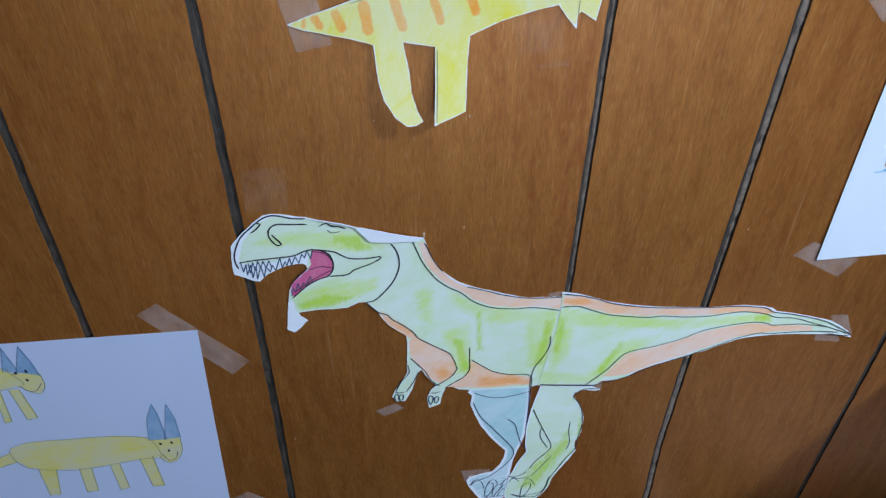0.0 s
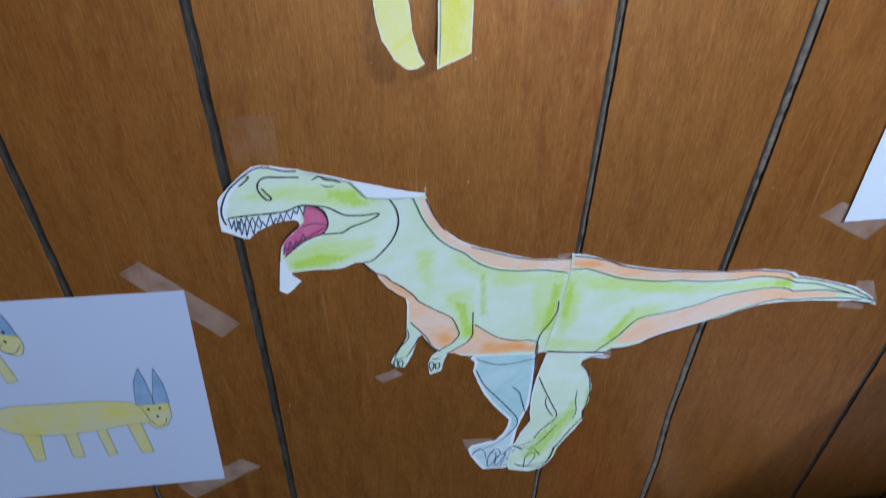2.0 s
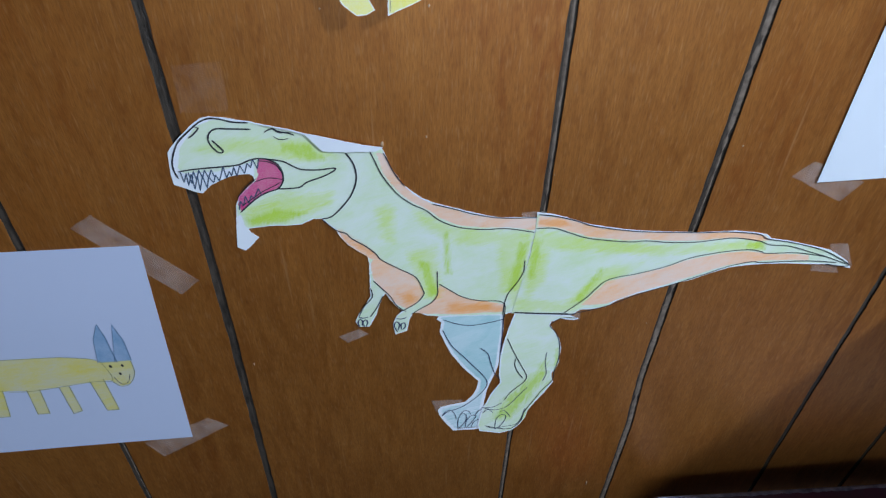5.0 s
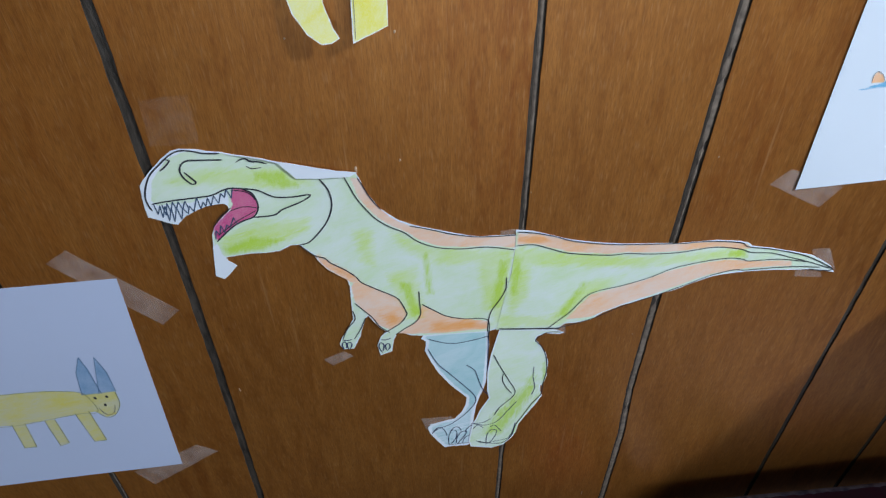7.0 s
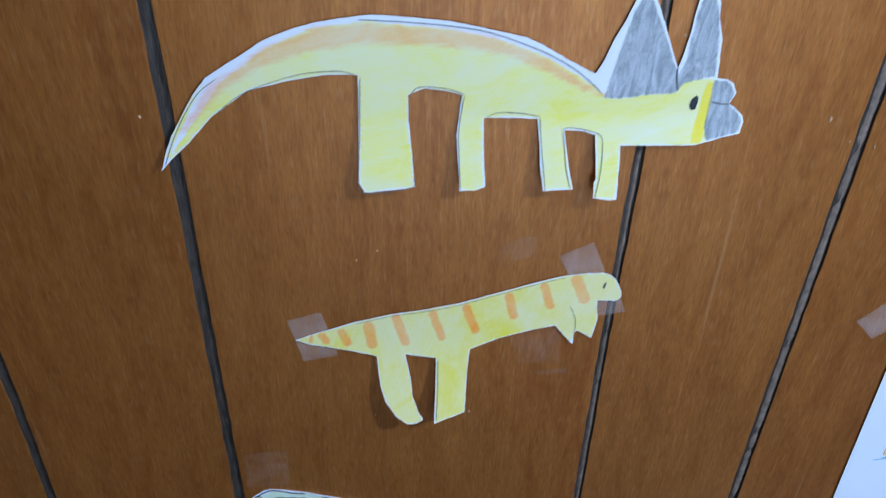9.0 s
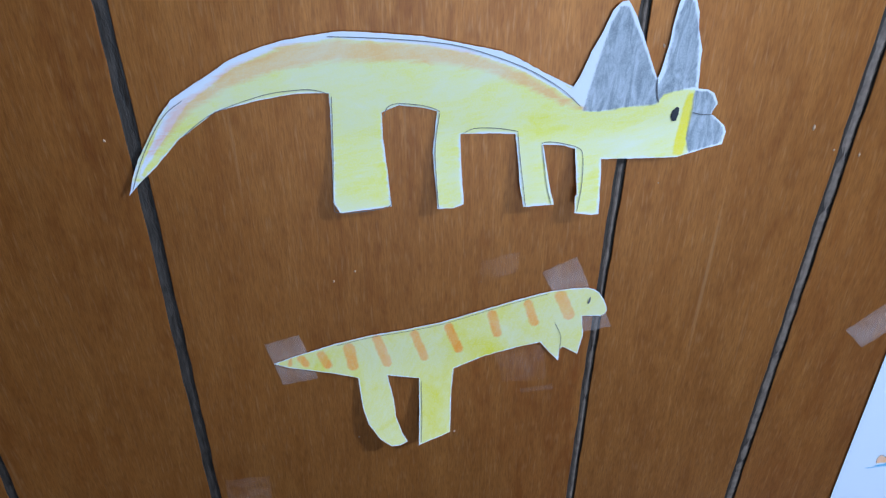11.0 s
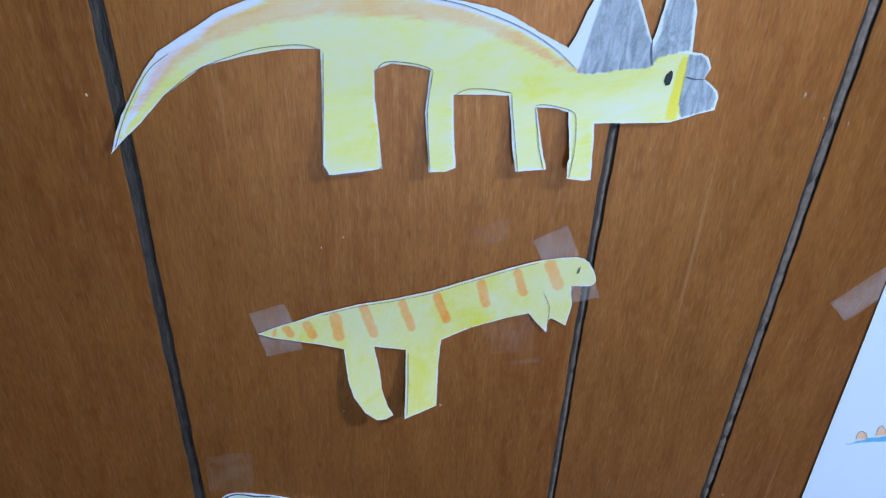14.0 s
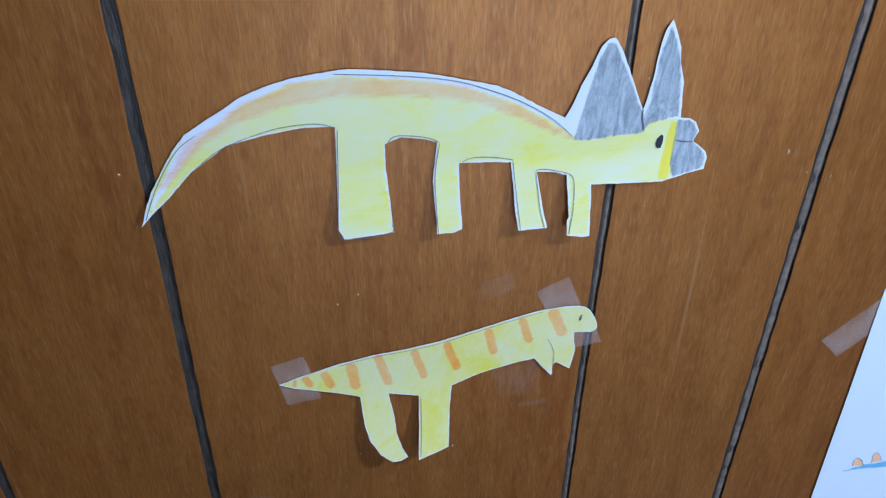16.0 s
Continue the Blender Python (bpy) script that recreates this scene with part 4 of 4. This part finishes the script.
TRI_MARGIN = [(-17.4, 31.5), (12.4, 27.9), (41.3, 22.2), (57.5, 15.8), (75.0, 2.5), (80.5, -4.7), (67.7, 4.3), (50.7, 13.9), (34.6, 19.9), (12.4, 25.0), (-17.7, 28.2)]
TRI_TAIL_MARGIN = [(-109.3, -34.8), (-82.9, 7.6), (-58.6, 22.4), (-42.8, 28.4), (-17.4, 31.5), (-17.6, 28.7), (-41.1, 25.5), (-58.8, 18.2), (-78.2, 4.6), (-93.9, -15.1)]
TRI_EYE = [(118.7, -5.2), (119.6, -5.8), (119.8, -8.6), (119.2, -11.5), (117.7, -11.7), (116.6, -9.7), (117, -7)]
tri_spine = [(-22.4, 29.2), (2.2, 27.4), (25.2, 24.3), (41.7, 19.1), (56.4, 12.7), (69.2, 4.6), (77.8, -3.3)]
tri_tail_top = [(-106, -31.1), (-100.8, -19.6), (-94.2, -8.4), (-87.3, 0.6), (-79.7, 6.1)]
tri_tail_line = [(-82.2, -9), (-69.4, -0), (-49.3, 6.8), (-35.4, 8.5), (-28.6, 8.1), (-23.6, 6.3)]
tri_leg_a = [(-22.6, 5.3), (-24, -20.7), (-25.3, -40.8), (-22.6, -45.6), (-2.9, -44.1), (-1.7, -39.6)]
tri_belly_a = [(-2.6, -4.2), (-1, -0.4), (2.6, 1.2), (10.9, 0.4), (16.9, -1.2), (20, -3)]
tri_leg_b = [(20, -3.5), (18, -18.2), (18.2, -31.6), (18.9, -46)]
tri_belly_b = [(29.1, -13.4), (34.1, -11.1), (42.8, -11.3), (51.6, -13), (52.4, -13.6)]
tri_leg_c = [(52.4, -13.8), (53.8, -25.9), (55.7, -39.6), (56.6, -47.1)]
tri_leg_c_back = [(62.8, -19.6), (64.1, -28), (65.5, -37.6), (68, -46.9)]
tri_belly_c = [(62.7, -19), (65.8, -18.4), (72.2, -19.6), (78.8, -21.9), (80.7, -26.4), (80.9, -38.7), (79.4, -50.8)]
tri_mouth = [(125.7, -8.1), (129.6, -9.2), (134.1, -9.4)]
tri_ear = [(108.4, 7.3), (108.8, 2.8), (110.4, -3.1)]
TRI_AT = (0.0, 1.62)


def tri_lift(x, z):
    return 1.2 + ((-12 - z) / 40) ** 1.3 * 5 if z < -12 else 1.2


tri = thing("paper_cutout", (TRI_AT[0], 0, TRI_AT[1]), "yellow crayoned horned paper dinosaur shape with grey horns", "paper cutout", "wall cutouts")
TRI_OUT = TRI_BACK + TRI_HEAD + TRI_LEGS
cutout("paper_sheet", TRI_OUT, tri_lift, TRI_PAPER, tri, {
    "layer_a": lambda p: without(inner(TRI_OUT, 0.3, 0.9), [TRI_HORNS, TRI_CREST, TRI_BEAK, TRI_BLANK, TRI_MARGIN, TRI_TAIL_MARGIN])(p) * (1 - 0.2 * soft(-8 - p[:, 1], 7.0) * (p[:, 0] < 92) * (p[:, 0] > -30)), "layer_b": patches([TRI_BRIGHT], 1.2),
    "layer_c": patches([TRI_ORANGE], 3.0), "layer_d": patches([TRI_HORNS, TRI_BEAK], 0.8)}, step=1.4)
marks("pencil_line", [tri_tail_top, tri_spine, tri_tail_line, tri_leg_a, tri_belly_a, tri_leg_b, tri_belly_b, tri_leg_c, tri_leg_c_back, tri_belly_c], 0.27, tri_lift, PENCIL, tri)
marks("pencil_line", [tri_mouth, tri_ear], 0.5, tri_lift, PENCIL, tri)
cutout("eye_spot", TRI_EYE, tri_lift, BLACK_INK, tri, raise_by=0.25, step=1.0, rough_edge=0.05)

# ---- striped cutout ----
SML_TOP = [(-81.7, -11.9), (-71.2, -7.9), (-51, -1.6), (-33.8, 2.3), (-16.7, 4.5), (0.4, 7.7), (20.4, 13.6), (40.3, 19.4), (51.7, 22.1), (63.2, 23.1), (70.5, 23.1), (73.8, 21.9), (76.8, 19.3), (79.3, 15.3), (81.0, 11.2), (81.5, 8.3), (80.7, 6.4), (78.6, 5.4), (69.5, 6.1), (69.9, 1.6), (71.3, -6.2), (69.3, -18.3), (61.5, -13.2), (59.8, -14.5), (59.7, -21.8), (54.4, -15.9), (49.7, -9.1)]
SML_UNDER = [(36.1, -11.8), (21.2, -15.9), (6.3, -22.4), (5, -36.4), (4, -61.9), (-12.7, -68.6), (-11.7, -49.1), (-11.3, -27.1), (-26.9, -23.8), (-26.5, -27.2), (-24.6, -38.5), (-23.9, -49.5), (-21.3, -59.6), (-18.5, -65.8), (-22.3, -67.8), (-26.9, -68), (-32.8, -63), (-38.3, -53.2), (-40.6, -42), (-41.6, -24.3), (-52.4, -20.8), (-74.7, -15.1)]
sml_stripe_a = [(-73.5, -10.0), (-74.3, -13.2)]
sml_stripe_b = [(-68.5, -9.5), (-66.5, -13.4)]
sml_stripe_c = [(-58.6, -7.7), (-56.2, -14.9)]
sml_stripe_d = [(-45.0, -4.5), (-43.7, -16.7)]
sml_stripe_e = [(-31.1, 0.1), (-26.9, -16.0)]
sml_stripe_f = [(-13.0, 1.5), (-8.3, -14.0)]
sml_stripe_g = [(3.7, 4.7), (8.8, -10.3)]
sml_stripe_h = [(24.7, 10.7), (27.9, -1.7)]
sml_stripe_i = [(42.1, 16.0), (45.9, 3.7)]
sml_stripe_j = [(57.6, 19.4), (62.9, 7.0)]
sml_claw = [(56, 3.1), (59.7, -5.6), (59.8, -14.5)]
sml_ridge = [(-51.1, -2.7), (-33.9, 1.2), (-16.8, 3.4), (0.4, 6.6), (20.5, 12.5), (40.4, 18.3), (51.8, 21.1)]
sml_shin = [(-10.2, -28.7), (-10.5, -49.3), (-11.4, -66.6)]
sml_eye = [(71.7, 13.6), (72.5, 17.3)]
SML_TAPE_TAIL = [(-84.7, 0.5), (-68, 4.8), (-61.3, -23.8), (-79.3, -26.5)]
SML_TAPE_HEAD = [(47.5, 33.3), (63.8, 41.3), (72.1, 21.5), (54.1, 20.5)]
SML_TAPE_CHIN = [(67.7, 6.3), (81, 7.9), (85.1, -2.3), (70.5, -4.9)]
SML_AT = (0.02, 1.50)


def sml_lift(x, z):
    return 1.0 + (((-14 - z) / 34) ** 1.6 * 3.5 if z < -14 else 0)


sml = thing("paper_cutout", (SML_AT[0], 0, SML_AT[1]), "small yellow paper dinosaur shape with orange stripes taped on panelling", "paper cutout", "wall cutouts")
SML_OUT = SML_TOP + SML_UNDER
STRIPE_WIDTHS = [0.9, 1.9, 2.2, 2.6, 2.4, 2.1, 2.2, 2.3, 2.2, 2.9]
STRIPES = [sml_stripe_a, sml_stripe_b, sml_stripe_c, sml_stripe_d, sml_stripe_e, sml_stripe_f, sml_stripe_g, sml_stripe_h, sml_stripe_i, sml_stripe_j]
cutout("paper_sheet", SML_OUT, sml_lift, SMALL_PAPER, sml, {
    "layer_a": inner(SML_OUT, 0.35, 0.8),
    "layer_c": lambda p: np.max([soft(capsule_depth(p, s[0], s[1], STRIPE_WIDTHS[k]), 1.2) for k, s in enumerate(STRIPES)], axis=0)}, step=1.1)
marks("pencil_line", [sml_claw, sml_ridge, sml_shin], 0.25, sml_lift, PENCIL, sml)
marks("eye_spot", [sml_eye], 1.3, sml_lift, PENCIL, sml)
for quad in (SML_TAPE_TAIL, SML_TAPE_HEAD, SML_TAPE_CHIN):
    tape(quad, SML_AT, "clear frosted tape holding the striped cutout", height=0.4)

# ---- taped drawing with two yellow creatures ----
LP_BODY = [(-17.7, 1.9), (-3.3, 7.7), (27.4, 7.2), (54.4, 6), (74.9, 1.2), (79.9, -5.9), (80.6, -24.7), (66.2, -25), (23.9, -30.7), (4.3, -28.6), (-13.7, -22.3), (-19.1, -9.8)]
LP_TAIL = [(-17.4, -1.6), (-27.8, -6.8), (-56.1, -19.6), (-60.1, -30), (-32.2, -18.9), (-18.7, -14.1)]
LP_LEG_A = [(-7.4, -24.9), (-10.2, -60.5), (-2.6, -60.4), (4.7, -27.2)]
LP_LEG_B = [(20.5, -28.6), (17.1, -60.2), (25.5, -60.3), (29.3, -28.7)]
LP_LEG_C = [(42.9, -28.2), (41.8, -62.6), (48.8, -60), (49.9, -28)]
LP_LEG_D = [(65.4, -23.4), (66.2, -61.8), (74.8, -61.8), (75.1, -22.2)]
LP_FACE = [(77.8, -2.7), (99.1, -2.9), (97.7, -18.2), (91.3, -30.2), (84.9, -32.8), (80.3, -26.1), (76.9, -14.6)]
LP_EAR_A = [(77.3, -3.4), (82.1, 22.2), (89, 37.9), (90.3, 24.2), (89.9, -4.1)]
LP_EAR_B = [(88.4, -3.8), (98.2, 36.4), (100.8, 19.2), (99.8, -3)]
lp_smile = [(82.8, -20.7), (84.2, -26.8), (86.7, -30.2), (91.1, -27.3), (94.2, -19.1)]
lp_eye_a = [(84.1, -6.6), (84.6, -9.5)]
lp_eye_b = [(92.2, -6.6), (92.3, -9.4)]
lp_nose = [(88.4, -15.9), (88.2, -18.7)]
LP2_BODY = [(-50.8, 73.7), (-28.9, 84.7), (6.5, 86.9), (10.9, 81.8), (15.2, 69.7), (-1.1, 66.2), (-37.8, 62.9)]
LP2_LEG_A = [(-5.1, 66.8), (-9.9, 31.9), (-5, 33.1), (-1.1, 66.2)]
LP2_LEG_B = [(4.4, 65.4), (5.5, 33.3), (12.7, 34.7), (10.9, 65.6)]
LP2_FACE = [(8.9, 82.1), (28.4, 79.3), (28.1, 67.8), (22.9, 59.7), (16.2, 62.5), (12.1, 69)]
LP2_EAR_A = [(7.3, 83.4), (13.8, 106), (15.8, 89.5), (16.3, 82.1)]
LP2_EAR_B = [(15.3, 82.3), (24.1, 106.2), (27, 90.7), (28, 77)]
lp2_smile = [(12.4, 68.9), (15.9, 63.7), (21.1, 62.9), (26.8, 70.3)]
lp2_eye_a = [(14.2, 83), (14.8, 80.7)]
lp2_eye_b = [(21.3, 84.2), (21.3, 81.4)]
lp2_nose = [(18.9, 75.5), (19.5, 73.1)]
LP_TAPE_TOP = [(100.5, 123.2), (114.7, 132.4), (161.7, 71.9), (148.3, 59.7)]
LP_TAPE_LOW = [(79.1, -112.4), (134, -84.2), (147.4, -97.5), (88.9, -136)]
LP_CORNERS = [(134.3, 105.9), (117.5, -108.0), (-150.0, -108.7), (-150.0, 113.8)]
LP_AT = (-0.28, 1.18)


def flat_lift(x, z):
    return 0.85 + 0.25 * math.sin(x / 45 + z / 60) + 0.15 * math.sin(z / 25)


drawing = thing("paper_drawing", (LP_AT[0], 0, LP_AT[1]), "white paper sheet with yellow creatures drawn in crayon", "drawing", "wall drawings")
LP_SHEET = [LP_CORNERS[0], LP_CORNERS[1], LP_CORNERS[2], LP_CORNERS[3]]
cutout("paper_sheet", LP_SHEET, flat_lift, SHADED_LEFT_PAPER, drawing, {
    "layer_a": patches([LP_BODY, LP_TAIL, LP_LEG_A, LP_LEG_B, LP_LEG_C, LP_LEG_D, LP_FACE, LP2_BODY, LP2_LEG_A, LP2_LEG_B, LP2_FACE], 0.7),
    "layer_b": patches([LP_EAR_A, LP_EAR_B, LP2_EAR_A, LP2_EAR_B], 0.6)}, step=1.6, rough_edge=0.03)
marks("body_outline", [LP_BODY, LP2_BODY], 0.4, flat_lift, OLIVE_PENCIL, drawing, closed=True)
marks("face_outline", [LP_FACE[1:-1], LP2_FACE[1:-1]], 0.5, flat_lift, OLIVE_PENCIL, drawing)
marks("leg_outline", [LP_LEG_A, LP_LEG_B, LP_LEG_C, LP_LEG_D, LP_TAIL, LP2_LEG_A, LP2_LEG_B], 0.4, flat_lift, OLIVE_PENCIL, drawing, sharp=True)
marks("ear_outline", [LP_EAR_A, LP_EAR_B, LP2_EAR_A, LP2_EAR_B], 0.45, flat_lift, ink_material("blue_pencil", (0.07, 0.16, 0.30)), drawing, sharp=True)
marks("smile_line", [lp_smile, lp2_smile], 0.5, flat_lift, PENCIL, drawing)
marks("eye_spot", [lp_eye_a, lp_eye_b, lp_nose, lp2_eye_a, lp2_eye_b, lp2_nose], 2.4, flat_lift, BLACK_INK, drawing, height=0.4)
for quad in (LP_TAPE_TOP, LP_TAPE_LOW):
    tape(quad, LP_AT, "clear frosted tape under the corner of the drawing", height=0.2)

# ---- taped drawing with a blue shape ----
RP_TAPE_LOW = [(-154.1, -102), (-143.4, -90.9), (-104.2, -110.3), (-114.4, -126)]
RP_TAPE_TOP = [(-168.4, 74.5), (-141.2, 101), (-139.1, 76.5), (-155.3, 61.5)]
RP_BOAT = [(-124.6, -37.5), (-110, -33.5), (-85, -31.5), (-82.4, -39.1), (-105.2, -36.8), (-118.2, -37.4)]
RP_HUMP_A = [(-117.1, -33.4), (-117.6, -28.3), (-116, -26), (-112.3, -28.5), (-109.2, -33.6)]
RP_HUMP_B = [(-104.4, -32.2), (-105.2, -26), (-104.1, -22.7), (-100.1, -26.7), (-97.8, -31.7)]
RP_SHEET = [(-136.3, -107.5), (146.0, -106.0), (146.0, 108.0), (-141.5, 106.9)]
RP_AT = (0.40, 1.41)
drawing_b = thing("paper_drawing", (RP_AT[0], 0, RP_AT[1]), "white paper sheet with a small blue and orange drawing", "drawing", "wall drawings")
cutout("paper_sheet", RP_SHEET, flat_lift, RIGHT_PAPER, drawing_b, {
    "layer_a": patches([RP_BOAT], 0.6), "layer_c": patches([RP_HUMP_A, RP_HUMP_B], 0.8)}, step=1.8, rough_edge=0.03)
marks("hump_outline", [RP_HUMP_A, RP_HUMP_B], 0.28, flat_lift, PENCIL, drawing_b)
for quad in (RP_TAPE_TOP, RP_TAPE_LOW):
    tape(quad, RP_AT, "clear frosted tape under the corner of the drawing", height=0.2)

# ---- table with boxes below the drawings ----


def dull(name, colour, other, rough=0.7, scale=60.0):
    mat = plain_material(name, colour, other, rough, scale)
    mat.node_tree.nodes["Principled BSDF"].inputs["Specular IOR Level"].default_value = 0.06
    return mat


BLACK = dull("black_laminate", (0.006, 0.006, 0.007), (0.011, 0.011, 0.012))
TOP = 0.870
table = thing("side_table", (0, -0.25, 0), "black laminate side table standing by the panelled wall", "table")
part("tabletop", box_bm(-0.65, 0.75, -0.22, 0.234, TOP - 0.03, TOP, 0.003), BLACK, table)
for x in (-0.6, 0.7):
    for y in (-0.18, 0.16):
        part("leg", box_bm(x - 0.02, x + 0.02, y - 0.02, y + 0.02, 0, TOP - 0.03, 0.002), BLACK, table)

GREY = dull("grey_plastic", (0.014, 0.018, 0.020), (0.026, 0.032, 0.034), 0.5)
RED = dull("red_card", (0.15, 0.010, 0.02), (0.09, 0.006, 0.012), 0.6)
case = thing("plastic_case", (0.1816, -0.0816, TOP), "flat black plastic case with grey rim and red panel", "case")
case.scale = (1.15, 1.15, 1.15)
part("body", box_bm(-0.049, 0.040, -0.06, 0.052, 0.0, 0.013, 0.002), BLACK, case)
part("rim", box_bm(-0.047, 0.038, 0.0525, 0.060, 0.0, 0.016, 0.002), GREY, case)
part("panel", box_bm(-0.030, 0.025, -0.05, 0.029, 0.0125, 0.0142, 0.0006), RED, case)


def cover_material():
    m = Nodes("printed_cover", 0.4)
    a = m.noise(m.coords((16, 16, 16)), 1.0, 4, 0.6, 0.5)
    b = m.noise(m.coords((9, 24, 9), 20), 1.0, 3, 0.6, 0.8)
    c = m.mix(m.spread(a, 0.35, 0.65), (0.030, 0.042, 0.075), (0.070, 0.024, 0.062))
    c = m.mix(m.spread(b, 0.5, 0.75, 0, 0.8), c, (0.060, 0.085, 0.150))
    m.bump(m.noise(m.coords((300, 300, 300))), 0.03, 0.0004)
    m.put(m.bsdf.inputs["Specular IOR Level"], 0.3)
    return m.done(c)


game = thing("game_box", (0.3933, -0.1420, TOP), "flat printed cardboard game box in dark blue and purple", "box")
game.rotation_euler, game.scale = (0, 0, radians(-2)), (1.15, 1.15, 1.15)
part("base_tray", box_bm(-0.143, 0.143, -0.098, 0.098, 0.0, 0.040, 0.001), dull("dark_card", (0.02, 0.02, 0.035), (0.03, 0.03, 0.05)), game)
part("lid", box_bm(-0.146, 0.146, -0.101, 0.101, 0.006, 0.053, 0.0035, 3), cover_material(), game, "dark purple printed lid")
rng = random.Random(5)
edge = [(-0.140 + 0.004 * k, rng.uniform(0.0004, 0.0017)) for k in range(71)]
bm = bmesh.new()
strip = [[bm.verts.new((x, 0.0975 - w, 0.0534)), bm.verts.new((x, 0.0985, 0.0534)), bm.verts.new((x, 0.1005, 0.0524)), bm.verts.new((x, 0.1013, 0.0505 - w))] for x, w in edge]
for a, b in zip(strip, strip[1:]):
    for i in range(3):
        bm.faces.new((a[i], b[i], b[i + 1], a[i + 1]))
part("worn_edge", bm, plain_material("worn_card_edge", (0.22, 0.26, 0.44), (0.04, 0.06, 0.13), 0.6, 110), game, "pale worn card edge")
bm = bmesh.new()
ring = [(0.040 * math.cos(a) * (1 + 0.12 * math.sin(3 * a)), 0.022 * math.sin(a) * (1 + 0.2 * math.cos(2 * a))) for a in [k * math.tau / 40 for k in range(40)]]
low = [bm.verts.new((x - 0.078, y + 0.058, 0.0532)) for x, y in ring]
high = [bm.verts.new((x * 0.97 - 0.078, y * 0.97 + 0.058, 0.0536)) for x, y in ring]
bm.faces.new(high)
for i in range(40):
    bm.faces.new((low[i], low[(i + 1) % 40], high[(i + 1) % 40], high[i]))
part("printed_shape", bm, dull("dark_print", (0.022, 0.027, 0.045), (0.008, 0.010, 0.018), 0.5, 120), game, "dark printed shape on the lid")
bm = bmesh.new()
rim = [[bm.verts.new(((x * f - 0.078), (y * f + 0.058), 0.0538)) for f in (0.90 + 0.03 * math.sin(k * 1.7), 0.97)] for k, (x, y) in enumerate(ring[4:20])]
for a, b in zip(rim, rim[1:]):
    bm.faces.new((a[0], b[0], b[1], a[1]))
part("printed_outline", bm, dull("pale_print", (0.11, 0.12, 0.16), (0.03, 0.035, 0.06), 0.5, 200), game, "pale printed outline")
for k in range(3):
    part("printed_bar", box_bm(-0.012 + k * 0.016, 0.000 + k * 0.016, 0.055, 0.070, 0.0531, 0.0536), dull("orange_print", (0.30, 0.07, 0.03), (0.22, 0.05, 0.02), 0.5), game, "faded orange printed bar")

# ---- unseen shelf beside the drawing, added to cast the diagonal wall shadow ----
shelf = thing("shadow_shelf", (SHELF[0] + 0.221, 0, SHELF[1] - 0.018), "unseen dark shelf board added to cast the diagonal wall shadow", "shelf")
part("board", box_bm(-0.221, 0.24, -0.18, -0.0005, 0, 0.018, 0.002), plain_material("dark_shelf_wood", (0.05, 0.025, 0.012), (0.08, 0.04, 0.02), 0.5, 30), shelf)
for x in (-0.14, 0.16):
    part("bracket", box_bm(x - 0.008, x + 0.008, -0.16, -0.0005, -0.02, 0, 0.002), BLACK, shelf)

# ---- small traces on the wall ----
for quad in ([(39, 1542), (57, 1546), (56, 1534), (38, 1529)], [(-98, 1406), (-74, 1407), (-76, 1377), (-100, 1378)],
             [(47, 1486), (72, 1489), (75, 1464), (52, 1465)], [(61, 1459), (78, 1461), (79, 1457), (62, 1456)]):
    tape(quad, (0, 0), "faint smear of old tape glue on the panelling", "tape traces", height=0.15, thick=0.02, material=RESIDUE, name="tape_residue")
tape([(-38, 1185), (-23, 1192), (-17, 1185), (-32, 1177)], (0, 0), "short clear tape tab beside the green cutout", height=0.6)
CHIP = plain_material("pale_chip", (0.56, 0.40, 0.28), (0.42, 0.27, 0.17), 0.6, 300)
CHIPS = [(0.182, 1.6017, 1.7), (0.1943, 1.5904, 1.3), (0.2069, 1.5874, 1.2), (0.1168, 1.5783, 0.8), (0.1095, 1.6404, 1.4), (0.1104, 1.6369, 1.1), (-0.029, 1.535, 0.9), (-0.019, 1.540, 1.3), (-0.024, 1.432, 1.2), (0.027, 1.431, 1.4), (0.025, 1.354, 1.3), (0.208, 1.334, 1.2),
         (-0.113, 1.610, 1.3), (0.099, 1.321, 1.0), (0.183, 1.173, 1.1), (0.001, 1.3505, 2.0), (-0.100, 1.160, 1.3), (0.173, 0.930, 2.6)]
for k, (x, z, r) in enumerate(CHIPS):
    r *= 0.7
    bm = bmesh.new()
    rng = random.Random(k)
    tall = 2.4 if k >= 16 else rng.uniform(0.7, 1.5)
    ring = [(r * rng.uniform(0.6, 1.1) * math.cos(a * math.pi / 4) * (0.7 if k < 16 else 0.4), r * rng.uniform(0.6, 1.1) * math.sin(a * math.pi / 4) * tall) for a in range(8)]
    outer = [bm.verts.new((px / 1000, -0.0001, pz / 1000)) for px, pz in ring]
    inner_ring = [bm.verts.new((px * 0.6 / 1000, -0.0004, pz * 0.6 / 1000)) for px, pz in ring]
    bm.faces.new(inner_ring)
    for i in range(8):
        bm.faces.new((outer[i], outer[(i + 1) % 8], inner_ring[(i + 1) % 8], inner_ring[i]))
    chip = tagged(part("paint_chip", bm, CHIP), "tiny pale chip in the varnish of the panelling", "chip", "varnish chips")
    chip.location = (x, 0, z)
